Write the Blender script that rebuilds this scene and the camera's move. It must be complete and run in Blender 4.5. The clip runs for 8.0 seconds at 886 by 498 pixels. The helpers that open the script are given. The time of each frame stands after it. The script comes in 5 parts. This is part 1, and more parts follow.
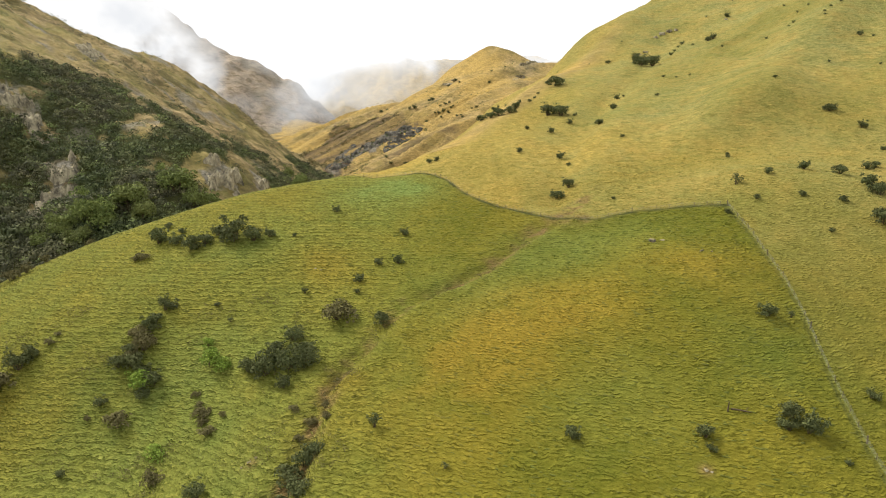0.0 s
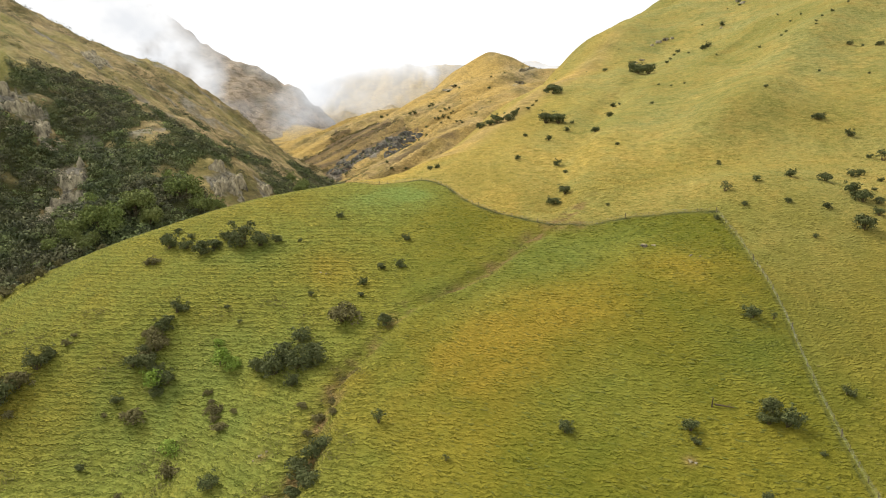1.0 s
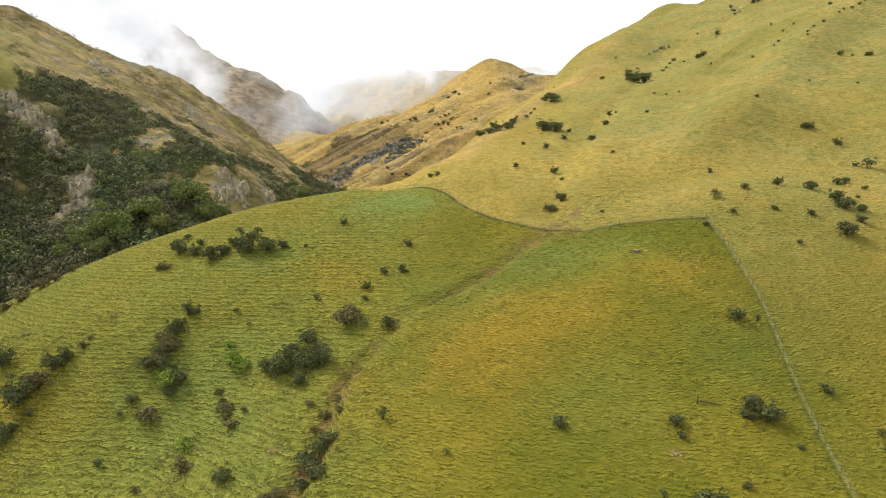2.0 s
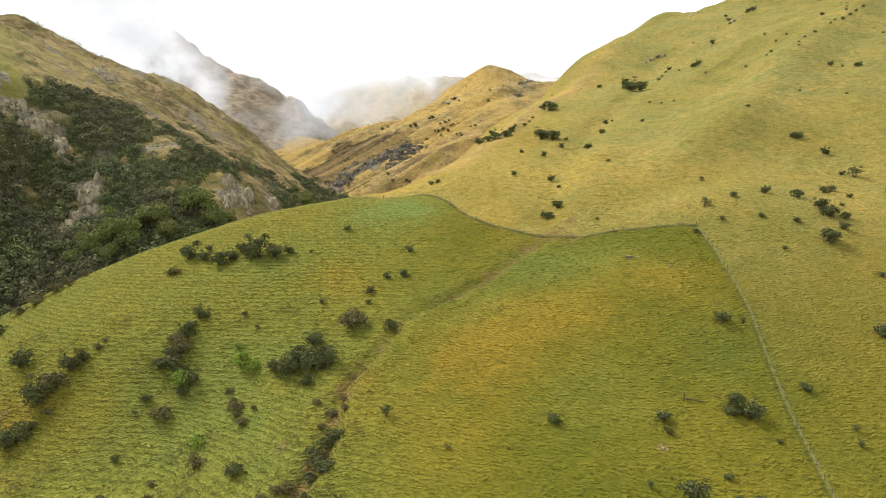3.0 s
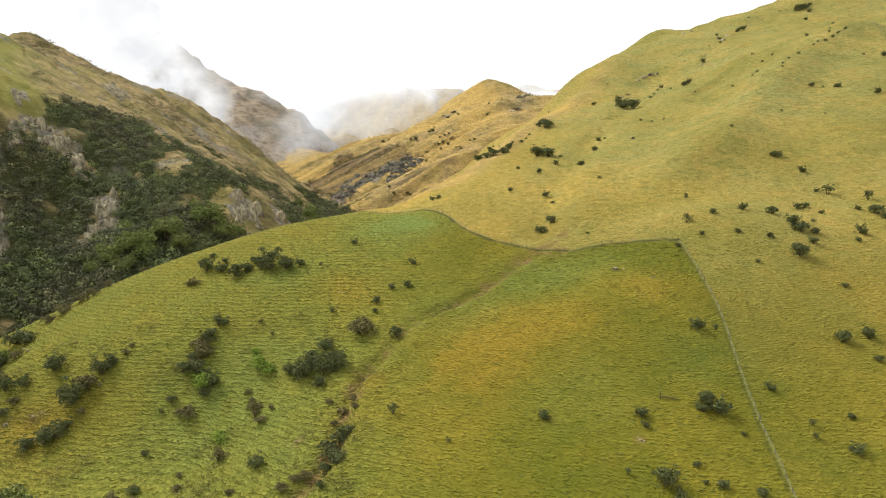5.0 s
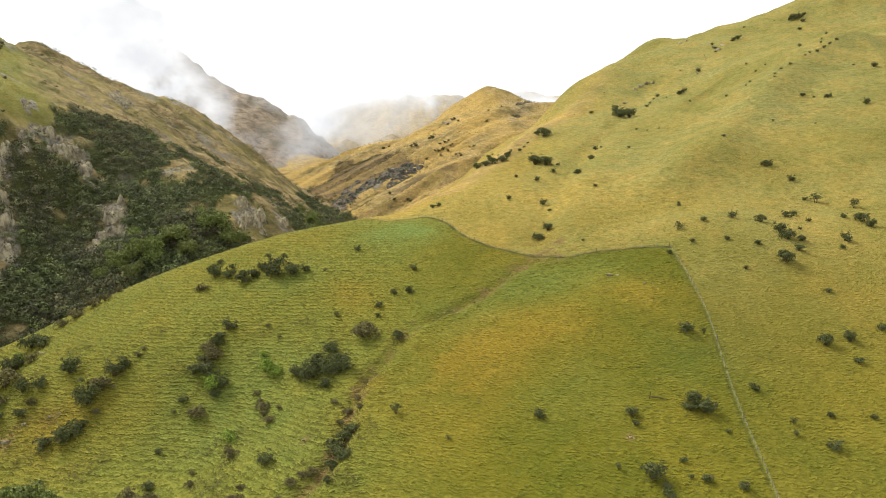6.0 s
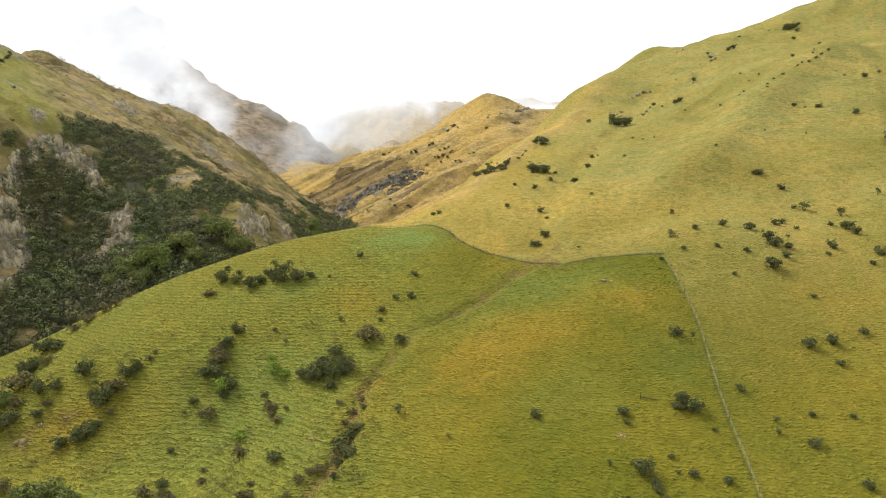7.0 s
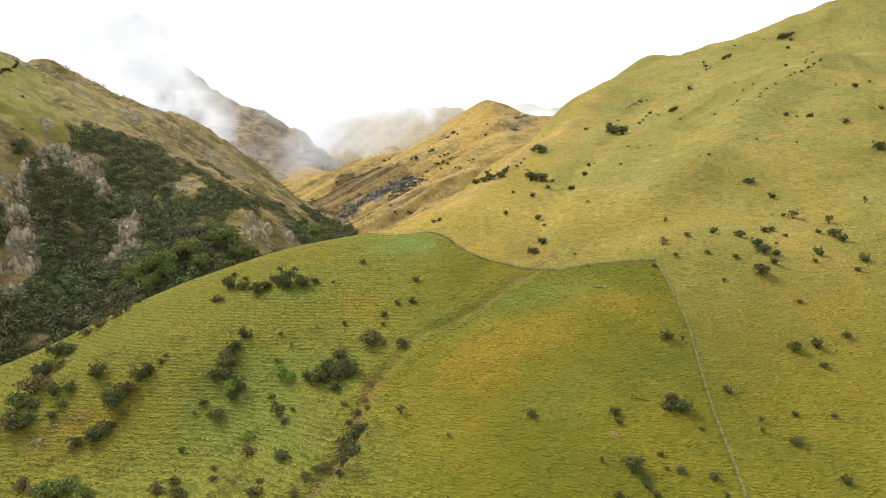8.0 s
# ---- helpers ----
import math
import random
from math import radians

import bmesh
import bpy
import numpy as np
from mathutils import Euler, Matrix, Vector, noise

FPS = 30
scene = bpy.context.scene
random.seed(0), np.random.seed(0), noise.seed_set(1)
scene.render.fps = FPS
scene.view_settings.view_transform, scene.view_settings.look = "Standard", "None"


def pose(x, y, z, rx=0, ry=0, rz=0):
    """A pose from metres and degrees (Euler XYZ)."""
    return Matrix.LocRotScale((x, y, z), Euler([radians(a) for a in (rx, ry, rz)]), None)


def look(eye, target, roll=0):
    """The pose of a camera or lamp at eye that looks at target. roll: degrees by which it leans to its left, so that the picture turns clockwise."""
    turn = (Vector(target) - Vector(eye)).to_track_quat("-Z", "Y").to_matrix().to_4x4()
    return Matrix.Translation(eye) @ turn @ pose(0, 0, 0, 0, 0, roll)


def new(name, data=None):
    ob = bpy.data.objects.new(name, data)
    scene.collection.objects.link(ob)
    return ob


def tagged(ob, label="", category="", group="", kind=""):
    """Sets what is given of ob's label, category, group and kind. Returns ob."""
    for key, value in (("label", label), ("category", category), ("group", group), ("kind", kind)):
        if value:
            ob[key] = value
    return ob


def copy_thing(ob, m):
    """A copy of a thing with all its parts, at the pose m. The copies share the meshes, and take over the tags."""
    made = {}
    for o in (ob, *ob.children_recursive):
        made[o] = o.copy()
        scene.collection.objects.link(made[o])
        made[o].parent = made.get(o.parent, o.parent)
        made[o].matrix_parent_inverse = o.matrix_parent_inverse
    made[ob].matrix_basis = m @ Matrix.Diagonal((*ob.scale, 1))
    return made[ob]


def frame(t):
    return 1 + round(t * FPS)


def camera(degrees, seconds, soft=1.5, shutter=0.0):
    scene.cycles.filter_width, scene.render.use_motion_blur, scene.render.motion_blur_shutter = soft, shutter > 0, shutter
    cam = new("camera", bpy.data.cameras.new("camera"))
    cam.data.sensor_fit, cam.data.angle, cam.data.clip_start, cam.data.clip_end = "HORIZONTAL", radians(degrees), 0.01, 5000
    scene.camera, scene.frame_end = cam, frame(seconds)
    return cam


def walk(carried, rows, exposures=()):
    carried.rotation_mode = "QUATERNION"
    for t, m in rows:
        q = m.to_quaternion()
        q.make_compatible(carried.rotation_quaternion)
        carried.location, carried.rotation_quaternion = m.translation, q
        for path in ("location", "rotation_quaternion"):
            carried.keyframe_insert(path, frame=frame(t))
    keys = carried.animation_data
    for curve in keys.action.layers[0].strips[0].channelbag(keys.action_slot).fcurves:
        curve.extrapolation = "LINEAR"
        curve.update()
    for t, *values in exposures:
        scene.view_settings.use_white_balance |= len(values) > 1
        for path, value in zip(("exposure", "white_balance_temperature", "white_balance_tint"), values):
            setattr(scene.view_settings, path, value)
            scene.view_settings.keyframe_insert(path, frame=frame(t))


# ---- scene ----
cam = camera(70, 8.0, soft=1.0)


def sight(x, y, z, turn, tilt, lean):
    """A camera pose: its place, then turn to the left, tilt up and lean, in degrees."""
    return pose(x, y, z, 90 + tilt, 0, turn) @ pose(0, 0, 0, 0, 0, lean)


walk(cam, [
    (0.0, sight(0.0, 0.0, 100.000, 0.0, -12.0, 0.0)),
    (1.0, sight(-0.175, -6.401, 101.476, -0.017, -11.608, 0.003)),
    (2.0, sight(-0.356, -13.06, 103.024, -0.035, -11.183, 0.009)),
    (3.0, sight(-0.542, -19.934, 104.630, -0.052, -10.733, 0.017)),
    (4.0, sight(-0.731, -26.979, 106.283, -0.07, -10.264, 0.025)),
    (5.0, sight(-0.922, -34.151, 107.967, -0.089, -9.784, 0.033)),
    (6.0, sight(-1.113, -41.408, 109.671, -0.109, -9.298, 0.04)),
    (7.0, sight(-1.303, -48.705, 111.380, -0.129, -8.813, 0.045)),
    (8.0, sight(-1.49, -56.0, 113.082, -0.152, -8.337, 0.046)),
])

# ---- daylight under a bright overcast sky ----
world = bpy.data.worlds.new("overcast")
scene.world = world
world.use_nodes = True
wn, wl = world.node_tree.nodes, world.node_tree.links
wn.clear()
w_out = wn.new("ShaderNodeOutputWorld")
w_bg = wn.new("ShaderNodeBackground")
w_sky = wn.new("ShaderNodeTexSky")
w_sky.sky_type = "NISHITA"
w_sky.sun_disc = False
w_sky.sun_elevation, w_sky.sun_rotation = radians(43), radians(-55)
w_sky.air_density, w_sky.dust_density = 1.0, 4.0
w_gain = wn.new("ShaderNodeVectorMath")
w_gain.operation = "SCALE"
w_gain.inputs["Scale"].default_value = 0.08
w_mix = wn.new("ShaderNodeMix")
w_mix.data_type = "RGBA"
w_mix.inputs["Factor"].default_value = 0.86
w_mix.inputs[7].default_value = (0.98, 0.99, 1.0, 1)
wl.new(w_sky.outputs["Color"], w_gain.inputs[0])
wl.new(w_gain.outputs["Vector"], w_mix.inputs[6])
wl.new(w_mix.outputs[2], w_bg.inputs["Color"])
wl.new(w_bg.outputs["Background"], w_out.inputs["Surface"])
w_bg.inputs["Strength"].default_value = 1.14

sun_data = bpy.data.lights.new("sun", "SUN")
sun_data.energy, sun_data.angle, sun_data.color = 4.3, radians(20), (1.0, 0.95, 0.86)
sun = new("sun", sun_data)
sun.matrix_world = look((0, 0, 0), (0.60, -0.42, -0.68))
scene.view_settings.exposure = 0.52
# ---- the lie of the land: height over the plan, in metres ----
Z0 = 100.0


def hash2(ix, iy, seed):
    h = (ix.astype(np.int64) * 374761393 + iy.astype(np.int64) * 668265263 + seed * 1442695041) & 0xFFFFFFFF
    h = ((h ^ (h >> 13)) * 1274126177) & 0xFFFFFFFF
    return ((h ^ (h >> 16)) & 0xFFFFFF) / float(0xFFFFFF)


def vnoise(x, y, seed=0):
    """Smooth value noise, -1 to 1, with cells one unit wide."""
    ix, iy = np.floor(x), np.floor(y)
    u, v = x - ix, y - iy
    u, v = u * u * (3 - 2 * u), v * v * (3 - 2 * v)
    a, b = hash2(ix, iy, seed), hash2(ix + 1, iy, seed)
    c, d = hash2(ix, iy + 1, seed), hash2(ix + 1, iy + 1, seed)
    return 2 * ((a * (1 - u) + b * u) * (1 - v) + (c * (1 - u) + d * u) * v) - 1


def fbm(x, y, octaves=4, seed=0):
    total, amp, size = 0.0, 1.0, 0.0
    for k in range(octaves):
        total = total + amp * vnoise(x * 2 ** k + 17.3 * k, y * 2 ** k - 9.1 * k, seed + k)
        size += amp
        amp *= 0.5
    return total / size


def softplus(d, w):
    return w * np.logaddexp(0.0, d / w)


def smooth_interp(x, xs, ys, w):
    total = 0.0
    for k in (-2, -1, 0, 1, 2):
        total = total + np.interp(x + k * w, xs, ys) / 5
    return total


def swells(x, y, rows):
    total = 0.0
    for cx, cy, r, h in rows:
        total = total + h * np.exp(-((x - cx) ** 2 + (y - cy) ** 2) / (2 * r * r))
    return total


def beyond(x, y, xs, ys, w=12.0):
    """How far a place lies past a crest that runs over the plan."""
    s = (smooth_interp(x + 5, xs, ys, w) - smooth_interp(x - 5, xs, ys, w)) / 10
    return (y - smooth_interp(x, xs, ys, w)) / np.sqrt(1 + s * s)


CREST_X = (-260, -170, -108, -60, -26, 0, 25, 67, 150, 240, 330, 420)
CREST_Y = (100, 158, 196, 222, 240, 270, 328, 402, 535, 690, 830, 960)
SPURS = ((-95, 200, 40, 7.6), (85, 170, 18, 6.5), (-65, 110, 18, -8.1), (55, 125, 18, 7.1), (130, 245, 18, 6.5), (-110, 110, 18, -6.3), (100, 95, 26, -3.5),
         (-80, 140, 18, 3.4), (145, 200, 18, -2.1), (-125, 140, 18, 3.1), (-50, 170, 18, 3.8), (-50, 230, 26, 2.3), (100, 155, 18, 3.6), (40, 80, 26, 1.7),
         (-142, 152, 16, -5.0), (20, 128, 15, 2.8), (30, 112, 14, 1.2))
HILL = ((130, 440, 60, -21.2), (235, 365, 60, 10.0), (55, 320, 60, -10.0), (385, 635, 60, 15.2), (250, 680, 60, -8.2), (400, 620, 60, 15.5), (265, 410, 40, 8.8),
        (190, 305, 40, 4.7), (125, 575, 45, -5.0), (335, 690, 50, -16.0), (198, 605, 24, -7.0), (375, 690, 30, -9.0), (300, 665, 22, -4.0), (190, 648, 22, -2.0),
        (218, 671, 20, -2.0), (320, 616, 18, -0.5), (366, 621, 22, -4.5), (450, 590, 40, 10.0), (258, 636, 12, -4.0), (278, 618, 14, 3.0))
HILL_CREST = ((104, 530, 34, 10.7), (142, 587, 34, 1.5), (189, 661, 34, -7.5), (227, 696, 34, 11.9), (245, 663, 34, -14.6), (254, 615, 34, 4.4), (290, 621, 34, 3.1),
              (330, 625, 34, -3.7), (377, 624, 34, 3.1))


def pasture(x, y):
    """The near spurs and the big grazed hillside."""
    z = -82.4 + 0.1353 * x + 0.2804 * y + swells(x, y, SPURS) + swells(x, y, HILL) + swells(x, y, HILL_CREST)
    past = beyond(x, y, CREST_X, CREST_Y)
    z = z - 0.62 * softplus(past, 7.0) - 1.1 * softplus(past - 45, 15.0)
    fold = np.clip((y - 190) / 60, 0, 1)
    run = (x * 0.9 - y * 0.43) / 34 + 0.6 * vnoise(x / 60, y / 60, 7)
    z = z + fold * (1.6 - 4.6 * np.abs(fbm(run, (x + y) / 260, 2, 8)) + 1.8 * fbm(x / 22, y / 30, 3, 9))
    z = z - 0.6 * softplus((x - 243) * 0.45 + (y - 705) * 0.893, 14.0)
    return z


SCARP = ((-180, 260, 40, -13.2), (-220, 300, 40, -12.1), (-140, 340, 40, 9.7), (-320, 700, 60, 8.3), (-200, 260, 40, -14.0), (-320, 680, 90, 11.6), (-180, 240, 40, -12.1),
         (-280, 740, 40, 7.9), (-120, 360, 40, 8.9), (-480, 660, 50, -50.0), (-448, 560, 30, -26.0), (-410, 500, 26, -16.0), (-412, 600, 18, 4.0), (-370, 690, 40, -13.0),
         (-300, 745, 40, -9.0), (-260, 780, 30, -8.0))
SCARP_CREST = ((-422, 589, 22, -15.5), (-396, 593, 22, 11.8), (-366, 482, 22, 4.0), (-318, 660, 22, 2.2), (-306, 702, 22, 7.6), (-278, 711, 22, 3.2), (-249, 723, 22, 3.7),
               (-218, 727, 22, 4.7), (-202, 766, 22, -2.8))


def scarp(x, y):
    """The scrubby mountain side across the valley."""
    z = -72.5 - 0.6016 * x - 0.1071 * y + swells(x, y, SCARP) + swells(x, y, SCARP_CREST)
    z = z - 0.75 * softplus(beyond(x, y, (-700, -464, -416, -378, -339, -306, -257, -211, -193, -150, -60),
                                   (560, 645, 662, 692, 660, 740, 775, 795, 805, 850, 900)), 8.0)
    z = z - 1.1 * softplus(235 - y - 0.1 * x, 14.0)
    rough = np.clip((z + 60) / 30, 0, 1)
    crag = np.abs(fbm(x / 16, y / 16, 4, 14))
    return z + rough * (5.0 * fbm(x / 45, y / 45, 5, 11) + 2.2 * fbm(x / 9, y / 9, 3, 12) - 4.5 * crag + 1.2 - 6.5 * np.abs(fbm(y / 42 + x / 300, x / 190, 3, 13)) + 1.8)


def flank(x, y):
    """The golden hill at the head of the near valley, and its spur."""
    z = -156.9 + 0.3904 * x + 0.1873 * y + swells(x, y, ((40, 1160, 80, 9.0), (95, 1160, 45, 14.0), (-75, 1285, 60, -14.0), (-224, 1382, 70, -58.8), (-160, 1331, 70, -22.7),
                                                             (-109, 1326, 45, -6.1), (-52, 1194, 45, -22.3), (-14, 1213, 30, 6.7), (17, 1170, 30, 6.0), (68, 1149, 30, 7.7), (156, 1160, 30, -10.0)))
    z = z - 1.0 * softplus(beyond(x, y, (-420, -229, -158, -71, 16, 51, 95, 145, 180, 260, 500),
                                   (1560, 1420, 1350, 1280, 1190, 1170, 1160, 1160, 1165, 1180, 1200), 8.0), 10.0)
    z = z - 0.45 * softplus((x - 100) - 0.15 * (y - 1160), 12.0)
    run = (y - 0.75 * x) / 90
    inner = np.clip((1130 - y - 0.9 * np.minimum(x, 0)) / 110, 0, 1)
    spurs = inner * (6.0 - 24.0 * np.abs(fbm(run * 1.5 + 3, x / 210, 3, 23)))
    return z + spurs + 4.0 * fbm(x / 70, y / 90, 4, 21) + 4.0 - 11.0 * np.abs(fbm(run, x / 260, 3, 22))


def far_peak(x, y):
    top = smooth_interp(x, (-1400, -1000, -803, -726, -661, -616, -542, -446, -363, -308, -273, -223, 100),
                        (0, 150, 265, 285, 250, 203, 156, 118, 67, 18, -14, -53, -180), 6.0)
    return top - 0.42 * np.abs(y - 1650) - 0.1 * np.maximum(y - 1650, 0) + 9 * fbm(x / 110, y / 110, 5, 31) + 7 * fbm(x / 24, y / 50, 3, 33) + np.clip(np.abs(y - 1650) / 60, 0, 1) * (6 - 26 * np.abs(fbm(x / 85 + y / 160, (y - x) / 260, 4, 32)))


def far_head(x, y):
    top = smooth_interp(x, (-2500, -652, -524, -395, -288, -180, -51, 77, 355, 900, 2500),
                        (200, 236, 205, 199, 203, 222, 216, 196, 215, 200, 150), 20.0)
    return top - 0.45 * np.abs(y - 2500) + 18 * fbm(x / 120, y / 160, 5, 41) + 10 - 45 * np.abs(fbm(x / 120, y / 340, 4, 42))


GULLY = ((46, 192), (36, 178), (23, 168), (12, 155), (2, 147), (-9, 142), (-15, 131), (-22, 119), (-24, 111), (-25, 96),
         (-29, 86), (-36, 76), (-50, 58), (-75, 30))


HILL_GULLY = ((34, 190), (42, 215), (48, 239), (60, 271), (71, 296), (89, 328), (114, 372), (150, 444), (167, 470))


def line_distance(x, y, line):
    """How far each place lies from a line over the plan."""
    best = np.full(np.shape(x), 1e9)
    for (ax, ay), (bx, by) in zip(line[:-1], line[1:]):
        k = np.clip(((x - ax) * (bx - ax) + (y - ay) * (by - ay)) / ((bx - ax) ** 2 + (by - ay) ** 2), 0, 1)
        best = np.minimum(best, np.hypot(x - ax - k * (bx - ax), y - ay - k * (by - ay)))
    return best


def land_layers(x, y):
    floor = -95 + 0.034 * np.clip(y, 0, 1500) + 0.0 * x
    return [pasture(x, y), scarp(x, y), flank(x, y), far_peak(x, y), far_head(x, y), floor]


def land(x, y):
    """Height of the ground without its fine relief."""
    x, y = np.asarray(x, float), np.asarray(y, float)
    layers = land_layers(x, y)
    k = 2.5 + 0.004 * np.maximum(y - 300, 0)
    high = np.maximum.reduce(layers)
    z = high + k * np.log(sum(np.exp((v - high) / k) for v in layers))
    wob = 1.2 * vnoise(x / 9, y / 9, 5)
    d = line_distance(x, y, GULLY)
    right = np.interp(np.clip(y, 30, 192), [p[1] for p in GULLY[::-1]], [p[0] for p in GULLY[::-1]]) < x
    h = line_distance(x, y, HILL_GULLY)
    z = z - 1.7 * np.clip((480 - y) / 150, 0.15, 1) * np.exp(-(h / (3.6 + 0.010 * y)) ** 2) + 1.0 * np.exp(-((h - 13) / 9) ** 2)
    z = z + 6.0 * np.exp(-(line_distance(x, y, ((95, 222), (118, 246), (153, 295), (211, 351), (264, 396))) / 16) ** 2) * np.clip((y - 205) / 30, 0, 1)
    fade = np.clip((186 - y) / 22, 0, 1) * (0.65 + 0.5 * vnoise(x / 11, y / 11, 6))
    z = z + fade * (1.1 * right * np.exp(-((d - 4.5) / 3.6) ** 2) - 2.2 * np.exp(-((d + wob) / 2.8) ** 2))
    return z + Z0


# ---- materials ----
class Nodes:
    """Short hand for a node material."""

    def __init__(self, name):
        self.mat = bpy.data.materials.new(name)
        self.mat.use_nodes = True
        self.tree = self.mat.node_tree
        self.tree.nodes.clear()
        self.out = self.tree.nodes.new("ShaderNodeOutputMaterial")

    def add(self, kind, **values):
        node = self.tree.nodes.new(kind)
        for key, value in values.items():
            node.inputs[key.replace("_", " ")].default_value = value
        return node

    def link(self, a, b):
        self.tree.links.new(a, b)

    def noise(self, vector, scale, detail=4.0, rough=0.55):
        n = self.add("ShaderNodeTexNoise", Scale=scale, Detail=detail, Roughness=rough)
        self.link(vector, n.inputs["Vector"])
        return n.outputs["Fac"]

    def ramp(self, fac, lo, hi, a=0.0, b=1.0):
        n = self.add("ShaderNodeMapRange")
        for k, v in zip(("From Min", "From Max", "To Min", "To Max"), (lo, hi, a, b)):
            n.inputs[k].default_value = v
        n.clamp = True
        self.link(fac, n.inputs["Value"])
        return n.outputs["Result"]

    def mix(self, fac, a, b, blend="MIX"):
        n = self.add("ShaderNodeMix")
        n.data_type, n.blend_type = "RGBA", blend
        for sock, v in ((n.inputs[0], fac), (n.inputs[6], a), (n.inputs[7], b)):
            if isinstance(v, (int, float)):
                sock.default_value = v
            elif isinstance(v, tuple):
                sock.default_value = (*v, 1) if len(v) == 3 else v
            else:
                self.link(v, sock)
        return n.outputs[2]

    def math(self, op, a, b):
        n = self.add("ShaderNodeMath")
        n.operation = op
        for sock, v in zip(n.inputs, (a, b)):
            if isinstance(v, (int, float)):
                sock.default_value = v
            else:
                self.link(v, sock)
        return n.outputs[0]

    def stretch(self, vector, sx, sy, sz):
        n = self.add("ShaderNodeMapping", Scale=(sx, sy, sz))
        self.link(vector, n.inputs["Vector"])
        return n.outputs["Vector"]

    def finish(self, color, rough=0.9, spec=0.1, height=None, strength=0.5, distance=0.1, metallic=0.0):
        p = self.add("ShaderNodeBsdfPrincipled", Roughness=rough, Metallic=metallic)
        p.inputs["Specular IOR Level"].default_value = spec
        if isinstance(color, tuple):
            p.inputs["Base Color"].default_value = (*color, 1)
        else:
            self.link(color, p.inputs["Base Color"])
        if height is not None:
            b = self.add("ShaderNodeBump", Strength=strength, Distance=distance)
            self.link(height, b.inputs["Height"])
            self.link(b.outputs["Normal"], p.inputs["Normal"])
        self.link(p.outputs["BSDF"], self.out.inputs["Surface"])
        return self.mat


def ground_material():
    n = Nodes("hill_grass")
    pos = n.add("ShaderNodeNewGeometry").outputs["Position"]
    cover = n.add("ShaderNodeAttribute")
    cover.attribute_name = "cover"
    c = n.add("ShaderNodeSeparateColor")
    n.link(cover.outputs["Color"], c.inputs["Color"])
    tone = n.add("ShaderNodeAttribute")
    tone.attribute_name = "tone"
    t = n.add("ShaderNodeSeparateColor")
    n.link(tone.outputs["Color"], t.inputs["Color"])
    along = n.stretch(pos, 0.55, 0.55, 2.8)
    streak = n.noise(along, 1.0, 5.0, 0.62)
    fine = n.noise(n.stretch(pos, 1.5, 2.0, 3.4), 1.6, 4.0, 0.65)
    broad = n.noise(pos, 0.035, 5.0, 0.6)
    mid = n.noise(pos, 0.16, 4.0, 0.6)
    where = n.add("ShaderNodeSeparateXYZ")
    n.link(pos, where.inputs[0])
    # Grass is lighter on the left slope than on the right.
    left_slope = n.ramp(where.outputs["X"], 6.0, -24.0)
    green = n.mix(left_slope, n.mix(n.ramp(mid, 0.30, 0.75), (0.082, 0.090, 0.010), (0.106, 0.101, 0.011)),
                  n.mix(n.ramp(mid, 0.30, 0.75), (0.122, 0.134, 0.023), (0.160, 0.150, 0.025)))
    green = n.mix(n.ramp(broad, 0.44, 0.66, 0, 0.42), green, (0.188, 0.145, 0.018))
    green = n.mix(t.outputs["Red"], green, n.mix(n.ramp(fine, 0.3, 0.7), (0.208, 0.138, 0.017), (0.175, 0.130, 0.018)))
    green = n.mix(t.outputs["Green"], green, n.mix(n.ramp(fine, 0.3, 0.7), (0.105, 0.145, 0.032), (0.158, 0.190, 0.046)))
    dry = n.mix(n.ramp(mid, 0.35, 0.65), (0.212, 0.186, 0.054), (0.254, 0.197, 0.057))
    dry = n.mix(n.ramp(broad, 0.42, 0.62), dry, (0.184, 0.176, 0.058))
    patch = n.noise(n.stretch(pos, 1.0, 1.0, 2.0), 0.075, 5.0, 0.68)
    dry = n.mix(n.ramp(patch, 0.52, 0.66, 0.0, 0.5), dry, (0.262, 0.182, 0.050))
    dry = n.mix(n.ramp(patch, 0.48, 0.36, 0.0, 0.75), dry, (0.158, 0.152, 0.042))
    dry = n.mix(n.math("MULTIPLY", t.outputs["Red"], 0.85), dry, n.mix(n.ramp(mid, 0.35, 0.65), (0.262, 0.190, 0.036), (0.302, 0.206, 0.044)))
    grass = n.mix(c.outputs["Red"], green, dry)
    gold = n.mix(n.ramp(mid, 0.35, 0.65), (0.250, 0.184, 0.094), (0.350, 0.258, 0.124))
    gold = n.mix(n.ramp(broad, 0.46, 0.62), gold, (0.130, 0.110, 0.042))
    gold = n.mix(t.outputs["Red"], gold, n.mix(n.ramp(mid, 0.4, 0.6), (0.312, 0.212, 0.064), (0.370, 0.252, 0.078)))
    # The far peak is paler and greyer: distance haze put into its colour.
    gold = n.mix(cover.outputs["Alpha"], gold, n.mix(n.ramp(broad, 0.4, 0.6), (0.225, 0.185, 0.142), (0.320, 0.252, 0.182)))
    grass = n.mix(c.outputs["Green"], grass, gold)
    heath = n.noise(n.stretch(pos, 0.06, 0.06, 0.12), 1.0, 6.0, 0.68)
    grass = n.mix(n.math("MULTIPLY", n.ramp(heath, 0.50, 0.60), n.math("MULTIPLY", n.math("MULTIPLY", c.outputs["Green"], n.math("SUBTRACT", 1.0, n.math("MULTIPLY", t.outputs["Red"], 0.7))), 0.6)), grass, (0.085, 0.066, 0.034))
    mottle = n.noise(n.stretch(pos, 1, 1, 1.6), 0.11, 6.0, 0.72)
    clump = n.noise(n.stretch(pos, 1.0, 1.0, 1.7), 0.42, 4.0, 0.7)
